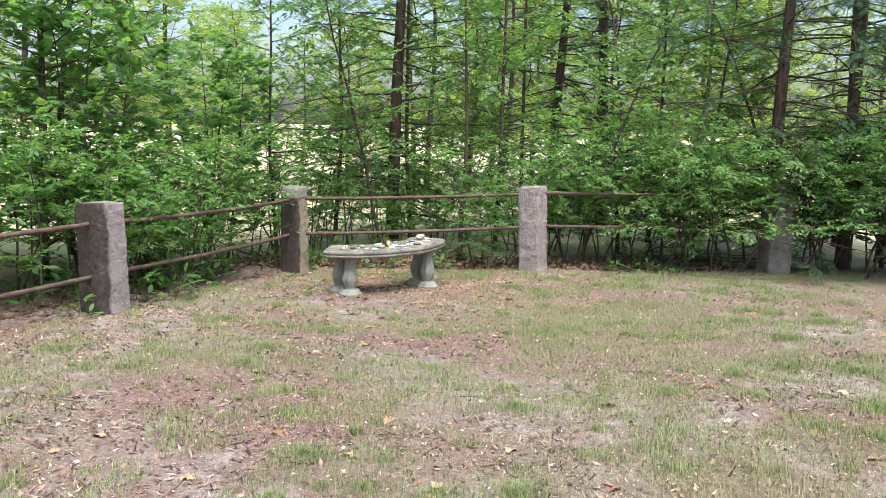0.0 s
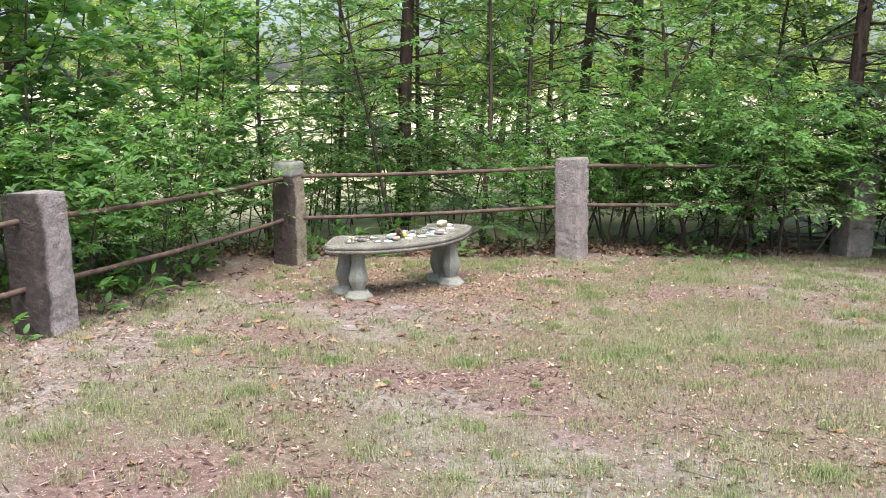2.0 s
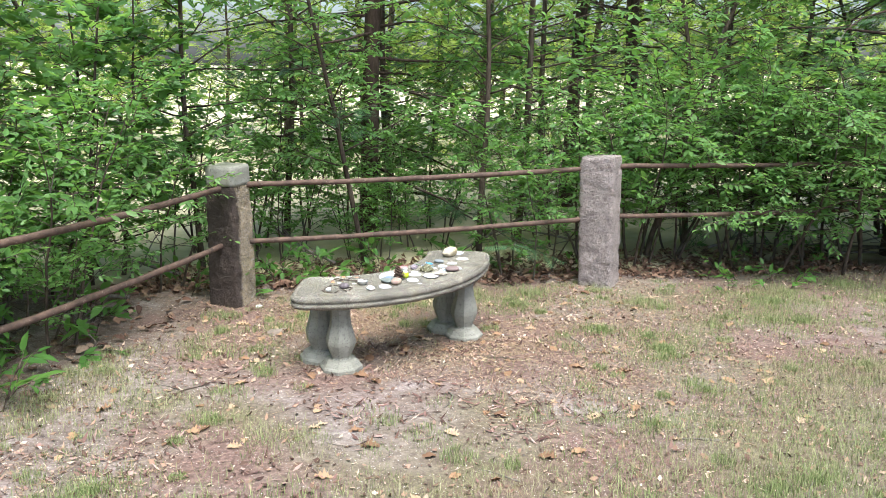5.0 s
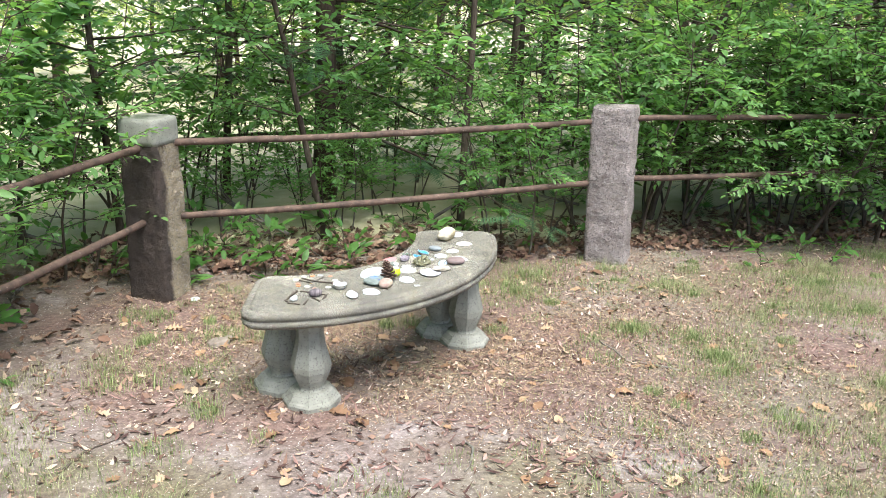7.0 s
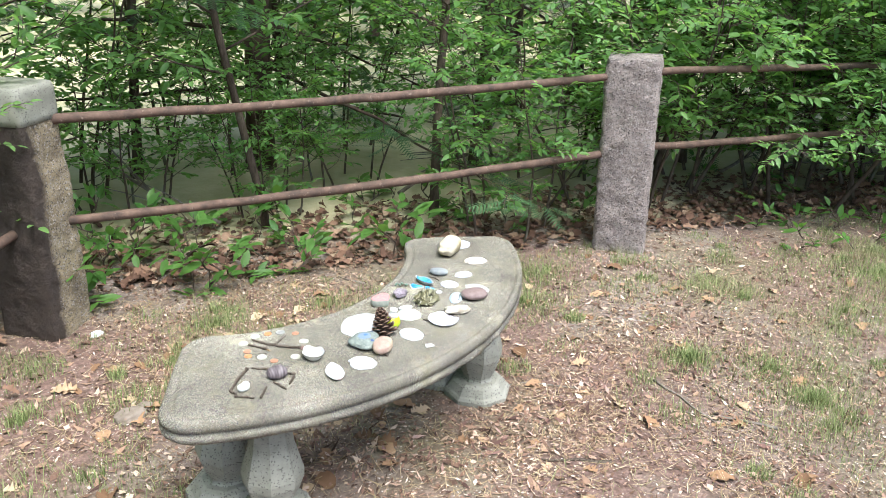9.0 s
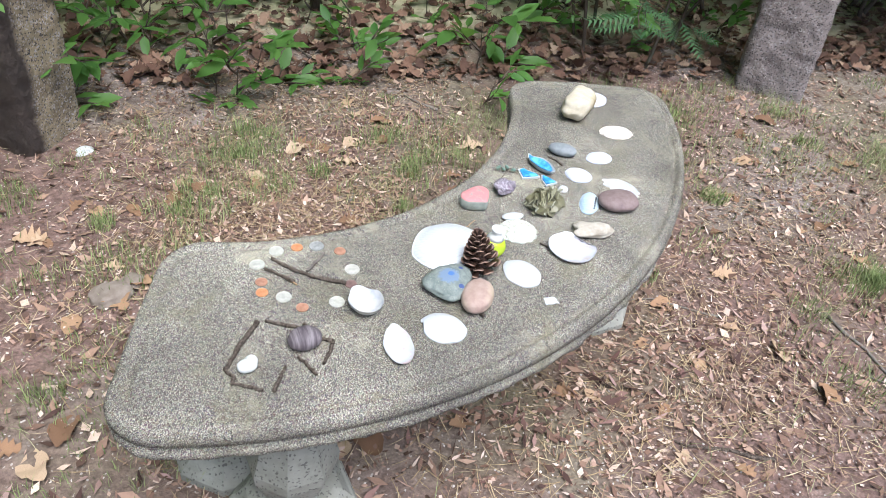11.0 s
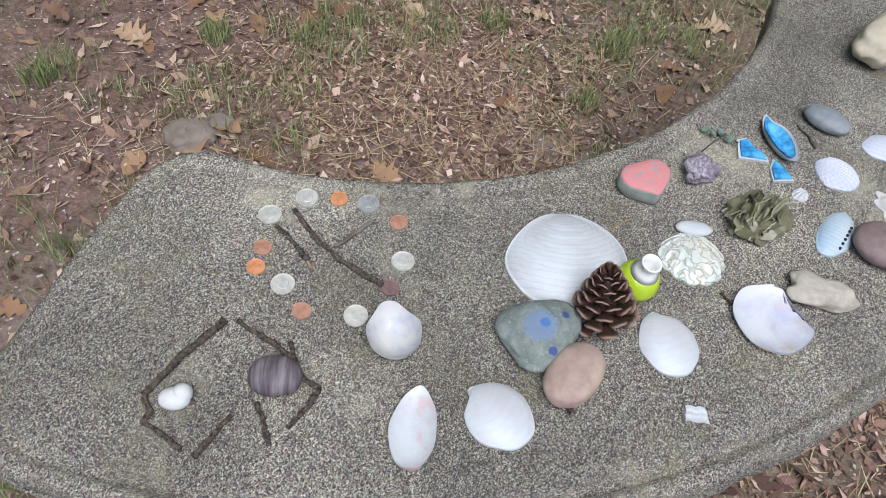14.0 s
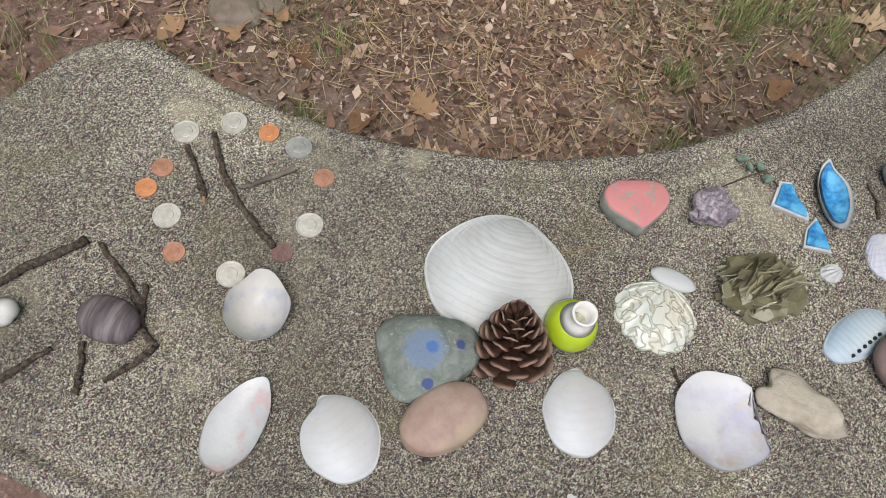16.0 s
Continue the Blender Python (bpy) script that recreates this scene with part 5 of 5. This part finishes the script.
def sprig():
    """A dried sprig with dusty green buds, on a thin dark stalk."""
    ob = thing("dried_sprig", pose(1.224, -1.143, TOP), "dried flower sprig with dusty green buds", "sprig")
    green = speckled("dusty_green", (0.09, 0.16, 0.12), (0.24, 0.32, 0.26), (0.40, 0.33, 0.24), 150, 0.8)
    part("stalk", tubes("stalk", [([(-0.035, -0.045, 0.012), (-0.012, -0.016, 0.009), (0.004, 0.002, 0.006), (0.02, -0.008, 0.004)], [0.0009] * 4)], TWIG, 6), ob)
    rnd = random.Random(8)
    v, f = lathe([(0.001, -0.004), (0.0036, -0.002), (0.0042, 0.001), (0.0026, 0.004), (0.0006, 0.0052)], 8)
    me = mesh_of("bud", v, f, green)
    for i in range(9):
        part("bud", me, ob, "", pose(-0.022 + 0.004 * i + rnd.gauss(0, 0.002), 0.006 - 0.0016 * i + rnd.gauss(0, 0.0045), 0.004 + rnd.uniform(0, 0.004), rnd.uniform(30, 90), 0, rnd.uniform(0, 360))).scale = (rnd.uniform(0.5, 1.1), rnd.uniform(0.5, 1.0), rnd.uniform(0.8, 1.5))


sprig()

# ---- ground cover ----
class Clear:
    """Places that stay free of tufts."""
    feet = ((0.757, -1.515), (0.660, -1.368), (1.515, -1.09), (1.435, -0.945))


def beyond_fence(x, y):
    """How far a place lies behind the fence, in metres (negative: on the lawn side)."""
    back = y - 0.12
    dx, dy = LEFT[0] - CORNER[0], LEFT[1] - CORNER[1]
    n = math.hypot(dx, dy)
    left = ((x - CORNER[0]) * dy - (y - CORNER[1]) * dx) / n
    return np.maximum(back, left)


def blades(name, x, y, height, lean, width, rs, material):
    """Bent grass blades of three triangles each."""
    n = len(x)
    az = rs.rand(n) * 2 * np.pi
    d = np.stack([np.cos(az), np.sin(az), np.zeros(n)], -1)
    s = np.stack([-np.sin(az), np.cos(az), np.zeros(n)], -1)
    base = np.stack([x, y, ground_z(x, y) - 0.004], -1)
    up = np.array([0, 0, 1.0])
    h, l, w = height[:, None], lean[:, None], width[:, None]
    mid = base + up * h * 0.6 + d * l * 0.35
    tip = base + up * h + d * l
    V = np.stack([base - s * w, base + s * w, mid - s * w * 0.75, mid + s * w * 0.75, tip], 1)
    F = np.array([(0, 1, 3), (0, 3, 2), (2, 3, 4)])
    T = F[None] + (np.arange(n) * 5)[:, None, None]
    return soup(name, V.reshape(-1, 3), T.reshape(-1, 3), material)


def build_grass():
    rs = np.random.RandomState(21)
    # a thin mat over the clearing, thicker in patches
    n = 430000
    near = rs.rand(n) < 0.45
    x = np.where(near, rs.uniform(-1.6, 4.2, n), rs.uniform(-2.6, 8.2, n))
    y = np.where(near, rs.uniform(-6.2, 0.0, n), rs.uniform(-8.3, 0.1, n))
    patch = 0.55 * value_noise(x, y, 1.6, 7) + 0.45 * value_noise(x, y, 4.6, 8)
    right = np.clip((x - 1.2) / 3.0, -0.4, 1.0) * 0.08
    keep = (rs.rand(n) < np.clip((patch + right - 0.47) * 5.5, 0.04, 0.85)) & (beyond_fence(x, y) < -0.03)
    worn = ((x - 1.45) / 1.35) ** 2 + ((y + 1.45) / 1.15) ** 2 < 1
    keep &= ~(worn & (rs.rand(n) < 0.86))
    x, y = x[keep], y[keep]
    n = len(x)
    h = rs.uniform(0.016, 0.050, n) * (0.7 + 0.6 * value_noise(x, y, 2.0, 9))
    ob = new("grass", blades("mat", x, y, h, rs.uniform(0.2, 1.3, n) * h, rs.uniform(0.0005, 0.0011, n), rs, GRASS))
    tagged(ob, "thin short grass, part green and part dry", "grass", kind="stuff")
    # separate tufts
    X, Y, H = [], [], []
    for i in range(760):
        cx, cy = (rs.uniform(-1.4, 4.6), rs.uniform(-6, 0.1)) if i < 460 else (rs.uniform(-2, 7), rs.uniform(-8, 0))
        if beyond_fence(cx, cy) > 0 or ((cx - 1.25) / 0.7) ** 2 + ((cy + 1.6) / 0.5) ** 2 < 1:
            continue
        k, r, hh = rs.randint(60, 240), rs.uniform(0.03, 0.15), rs.uniform(0.022, 0.055)
        a, q = rs.rand(k) * 6.283, np.sqrt(rs.rand(k)) * r
        X.append(cx + q * np.cos(a))
        Y.append(cy + q * np.sin(a))
        H.append(hh * rs.uniform(0.5, 1.1, k))
    # tufts in the hollow of the bench
    for i in range(30):
        cx, cy = (rs.uniform(0.55, 1.45), rs.uniform(-1.05, -0.15)) if i < 20 else (rs.uniform(-0.1, 0.42), rs.uniform(-1.6, -0.5))
        k, r = rs.randint(60, 160), rs.uniform(0.025, 0.075)
        a, q = rs.rand(k) * 6.283, np.sqrt(rs.rand(k)) * r
        X.append(cx + q * np.cos(a))
        Y.append(cy + q * np.sin(a))
        H.append(rs.uniform(0.02, 0.06, k))
    # soft green patches
    for i in range(210):
        cx, cy = rs.uniform(-1.5, 6.5), rs.uniform(-7.2, -0.1)
        if beyond_fence(cx, cy) > -0.1 or ((cx - 1.2) / 1.3) ** 2 + ((cy + 1.6) / 1.0) ** 2 < 1 or rs.rand() > 0.35 + 0.16 * cx:
            continue
        k, r = rs.randint(500, 1500), rs.uniform(0.12, 0.38)
        a, q = rs.rand(k) * 6.283, np.abs(rs.normal(0, 0.55, k)) * r
        X.append(cx + q * np.cos(a) * 1.3)
        Y.append(cy + q * np.sin(a))
        H.append(rs.uniform(0.018, 0.055, k))
    X, Y, H = np.concatenate(X), np.concatenate(Y), np.concatenate(H)
    n = len(X)
    ob = new("grass_tufts", blades("tufts", X, Y, H, rs.uniform(0.1, 0.8, n) * H, rs.uniform(0.0005, 0.0012, n), rs, TUFT))
    tagged(ob, "scattered green grass tufts in sandy soil", "grass", kind="stuff")


def flat_bits(name, x, y, length, width, tilt, rs, material, lift=0.002, curl=0.25):
    """Small curled scraps that lie on the ground."""
    n = len(x)
    az = rs.rand(n) * 2 * np.pi
    d = np.stack([np.cos(az), np.sin(az), rs.normal(0, 1, n) * tilt], -1)
    s = np.stack([-np.sin(az), np.cos(az), rs.normal(0, 1, n) * tilt], -1)
    c = np.stack([x, y, ground_z(x, y) + lift + rs.rand(n) * 0.006], -1)
    L, W = length[:, None], width[:, None]
    up = np.array([0, 0, 1.0]) * (L * curl * rs.uniform(0.2, 1.0, (n, 1)))
    V = np.stack([c - d * L, c + s * W, c - s * W, c + d * L + up], 1)
    F = np.array([(0, 1, 2), (2, 1, 3)])
    T = F[None] + (np.arange(n) * 4)[:, None, None]
    return soup(name, V.reshape(-1, 3), T.reshape(-1, 3), material)


def build_scraps():
    rs = np.random.RandomState(31)

    def spread(n, share):
        near = rs.rand(n) < share
        x = np.where(near, rs.normal(1.0, 0.95, n), rs.uniform(-2.8, 7.5, n))
        y = np.where(near, rs.normal(-1.1, 0.85, n), rs.uniform(-8.0, 0.4, n))
        y = np.where(y > 0.9, 0.9 - rs.rand(n), y)
        k = rs.rand(n) < np.clip((0.6 * value_noise(x, y, 0.9, 12) + 0.4 * value_noise(x, y, 2.7, 13) - 0.38) * 3.2, 0.06, 1.0)
        return x[k], y[k]

    x, y = spread(260000, 0.30)
    n = len(x)
    tagged(new("leaf_crumbs", flat_bits("crumbs", x, y, np.clip(rs.lognormal(-5.15, 0.5, n), 0.002, 0.024), np.clip(rs.lognormal(-5.95, 0.5, n), 0.001, 0.010), 0.35, rs, CHIPS)),
           "crumbled brown leaves and bark chips on soil", "leaf litter", kind="stuff")
    # coarse bark mulch where the grass has failed
    n = 36000
    x, y = rs.uniform(-2.4, 6.5, n), rs.uniform(-8.2, -1.2, n)
    thin = 0.55 * value_noise(x, y, 1.6, 7) + 0.45 * value_noise(x, y, 4.6, 8) + np.clip((x - 1.2) / 3.0, -0.4, 1.0) * 0.08
    k = (rs.rand(n) < np.clip((0.50 - thin) * 5.0, 0.03, 1)) & (beyond_fence(x, y) < 0)
    x, y = x[k], y[k]
    n = len(x)
    tagged(new("bark_mulch", flat_bits("mulch", x, y, rs.uniform(0.008, 0.034, n), rs.uniform(0.003, 0.008, n), 0.35, rs, MULCH, 0.004, curl=0.3)),
           "dark reddish bark mulch between the grass patches", "mulch", kind="stuff")
    n = 30000
    x, y = rs.uniform(-2.6, 6.5, n), rs.uniform(-7.4, 0.2, n)
    bank = np.clip(1.0 + beyond_fence(x, y) / 1.8, 0, 1)
    k = (rs.rand(n) < np.clip((value_noise(x, y, 1.2, 15) - 0.3) * 1.2 + 0.5 * bank, 0.10, 1)) & (beyond_fence(x, y) < 0.1)
    x, y = x[k], y[k]
    n = len(x)
    tagged(new("leaf_scraps", flat_bits("scraps", x, y, rs.uniform(0.007, 0.024, n), rs.uniform(0.004, 0.012, n), 0.3, rs, SCRAPS, curl=0.5)),
           "torn brown leaf scraps scattered through thin grass", "leaf litter", kind="stuff")
    x, y = spread(60000, 0.5)
    n = len(x)
    tagged(new("dry_straw", flat_bits("straw", x, y, rs.uniform(0.012, 0.045, n), rs.uniform(0.0005, 0.0011, n), 0.12, rs, STRAW, 0.003)),
           "dry grass stalks and pine needles lying flat", "straw", kind="stuff")


def oak_leaf(seed, lobed=True):
    """A curled dry leaf, one unit long."""
    rnd = random.Random(seed)
    n = 11
    mids, left, right = [], [], []
    for i in range(n):
        t = i / (n - 1)
        w = 0.32 * math.sin(math.pi * min(1, t * 0.92 + 0.06)) ** 0.7
        if lobed:
            w *= 1.25 if i % 2 else 0.6
        w *= rnd.uniform(0.85, 1.15)
        z = 0.16 * math.sin(t * 3 + seed) * (t - 0.5)
        mids.append((0.05 * math.sin(4 * t + seed), t - 0.5, z))
        left.append((mids[-1][0] - w, t - 0.5 + (0.06 if lobed and i % 2 else 0), z + w * rnd.uniform(0.1, 0.7)))
        right.append((mids[-1][0] + w, t - 0.5 + (0.06 if lobed and i % 2 else 0), z + w * rnd.uniform(0.1, 0.7)))
    v = mids + left + right
    f = []
    for i in range(n - 1):
        f += [(i, i + 1, n + i + 1, n + i), (i + 1, i, 2 * n + i, 2 * n + i + 1)]
    low = min(p[2] for p in v)
    return [(a, b, c - low) for a, b, c in v], f


def build_leaves():
    rs = random.Random(41)
    shapes = [oak_leaf(s, s % 3 != 0) for s in range(8)]
    # drifts under the shrubs
    r2 = np.random.RandomState(42)
    V, T, k = [], [], 0
    tri = [np.array([q for f in s[1] for q in ((f[0], f[1], f[2]), (f[0], f[2], f[3]))]) for s in shapes]
    arr = [np.array(s[0]) for s in shapes]
    for i in range(5200):
        x, y = (r2.uniform(-0.6, 5.5), abs(r2.normal(0, 0.75)) + 0.15) if i < 3600 else (r2.uniform(-3.4, 0.2), r2.uniform(-4.6, 0.8))
        b = float(beyond_fence(x, y))
        if b < -0.25 or b > 1.0 or (b < 0.05 and r2.rand() < 0.75):
            continue
        s = r2.uniform(0.03, 0.07)
        R = np.array(Euler((r2.normal(0, 0.35), r2.normal(0, 0.35), r2.uniform(0, 6.28))).to_matrix())
        q = r2.randint(8)
        p = (arr[q] * s) @ R.T
        p[:, 2] -= p[:, 2].min()
        V.append(p + np.array([x, y, gz(x, y) + r2.uniform(0, 0.02)]))
        T.append(tri[q] + k)
        k += len(arr[q])
    tagged(new("leaf_litter", soup("litter", np.concatenate(V), np.concatenate(T), LITTER_LEAF)), "drift of brown fallen leaves under the shrubs", "leaf litter", kind="stuff")
    # single leaves on the lawn
    meshes = [mesh_of("fallen_leaf", v, f, DRY_LEAF) for v, f in shapes]
    made = 0
    while made < 290:
        if made < 190:
            x, y = rs.gauss(1.0, 1.3), rs.gauss(-1.0, 1.0)
        else:
            x, y = rs.uniform(-1.5, 5), rs.uniform(-6.5, -1.5)
        if float(beyond_fence(x, y)) > 0 or any(math.hypot(x - a, y - b) < 0.14 for a, b in Clear.feet):
            continue
        ob = part("fallen_leaf", meshes[rs.randrange(8)], GROUND, "", pose(x, y, gz(x, y) + 0.001, rs.gauss(0, 9), rs.gauss(0, 9), rs.uniform(0, 360)))
        ob.scale = (rs.uniform(0.035, 0.085),) * 3
        made += 1


def ground_twigs():
    rs = random.Random(51)
    for i in range(96):
        x, y = (rs.uniform(-0.8, 4.2), rs.uniform(-7.2, -2.0)) if i < 84 else (rs.uniform(-0.2, 3.0), rs.uniform(-1.9, 0.0))
        if float(beyond_fence(x, y)) > -0.1:
            continue
        a, ln = rs.uniform(0, 6.28), rs.uniform(0.08, 0.34)
        r = rs.uniform(0.0025, 0.006)
        pts = [Vector((x, y, 0))]
        for k in range(5):
            a += rs.gauss(0, 0.22)
            q = pts[-1] + Vector((math.cos(a), math.sin(a), 0)) * ln / 5
            pts.append(q)
        pts = [Vector((p.x, p.y, gz(p.x, p.y) + r * 0.7)) for p in pts]
        me = tubes("twig", [(pts, [r * (1 - 0.12 * k) for k in range(6)])], DEADWOOD if i % 3 else TWIG, 6)
        tagged(new("fallen_twig", me), "weathered fallen twig lying in the dry grass", "twig", "twigs on the ground")


def deadfall():
    """Leaning and fallen branches in the scrub."""
    rs = random.Random(61)
    spots = [(-0.55, 0.0, 200, 0.25), (-0.8, -0.2, 160, 0.2), (-0.3, 0.7, 185, 0.3), (5.6, 0.8, 10, 0.1), (6.3, 0.9, 170, 0.12), (6.8, 1.4, 200, 0.1), (4.4, 1.1, 20, 0.15), (0.9, 0.95, 150, 0.35), (2.0, 1.2, 25, 0.3), (3.3, 1.4, 170, 0.2), (7.2, 0.8, 185, 0.15)]
    for x, y, a, rise in spots:
        d = Vector((math.cos(radians(a)), math.sin(radians(a)), rise))
        main = bend(rs, (x, y, gz(x, y) + 0.03), d, rs.uniform(1.0, 1.7), 8, 0.07, -0.1)
        paths = [(main, [0.014 * (1 - 0.1 * k) for k in range(9)])]
        for k in range(7):
            p = main[rs.randint(1, 7)]
            paths.append((bend(rs, p, d + Vector((rs.gauss(0, 0.7), rs.gauss(0, 0.7), rs.gauss(0.1, 0.4))), rs.uniform(0.25, 0.7), 4, 0.12, 0), [0.006, 0.005, 0.004, 0.003, 0.002]))
        ob = tagged(new("dead_branch", tubes("dead_branch", paths[:1], DEADWOOD, 6)), "grey leafless dead branch lying in the scrub", "branch", "deadfall")
        for q in paths[1:]:
            part("side_twig", tubes("side_twig", [q], DEADWOOD, 5), ob)


def undergrowth():
    rs = random.Random(71)
    spots = []
    for i in range(26):
        x, y = (rs.uniform(-0.2, 5.5), rs.uniform(0.25, 1.0)) if i < 12 else (rs.uniform(-2.2, -0.2), rs.uniform(-2.6, 0.2))
        if float(beyond_fence(x, y)) < 0.12:
            continue
        spots.append((x, y, rs.uniform(0, 360), rs.uniform(0.7, 1.6)))
    spots += [(-1.42, -2.42, 30, 1.0), (3.95, -0.12, 200, 0.9), (4.35, -0.05, 90, 1.0)]
    grove("seedling", LOWPLANT, spots, "fresh green seedling in the leaf litter", "plant", "seedlings under the fence")


def soil_stones():
    m = speckled("soil_dusted_stone", (0.15, 0.12, 0.095), (0.25, 0.21, 0.175), None, 30, 0.9)
    for x, y, a, b, c, s in ((0.42, -0.90, 0.05, 0.04, 0.022, 1), (0.46, -0.86, 0.03, 0.026, 0.016, 2)):
        ob = pebble("field_stone", x, y, 30 * s, a, b, c, m, "half-buried dusty brown stone in the soil", s + 40, 0.15, category="stone", group="stones in the soil")
        ob.location.z = gz(x, y) + c * 0.1
    me, bk = shell_mesh("ground_shell", 0.030, 0.026, 0.012, WHITE_SHELL, seed=33)
    thing("clam_shell", pose(0.286, -0.20, gz(0.286, -0.217) + 0.004, 12, -8, 40), "white clam shell lying on the bare ground", "shell", data=me)


build_grass()
build_scraps()
ground_twigs()
deadfall()
undergrowth()
soil_stones()
build_leaves()
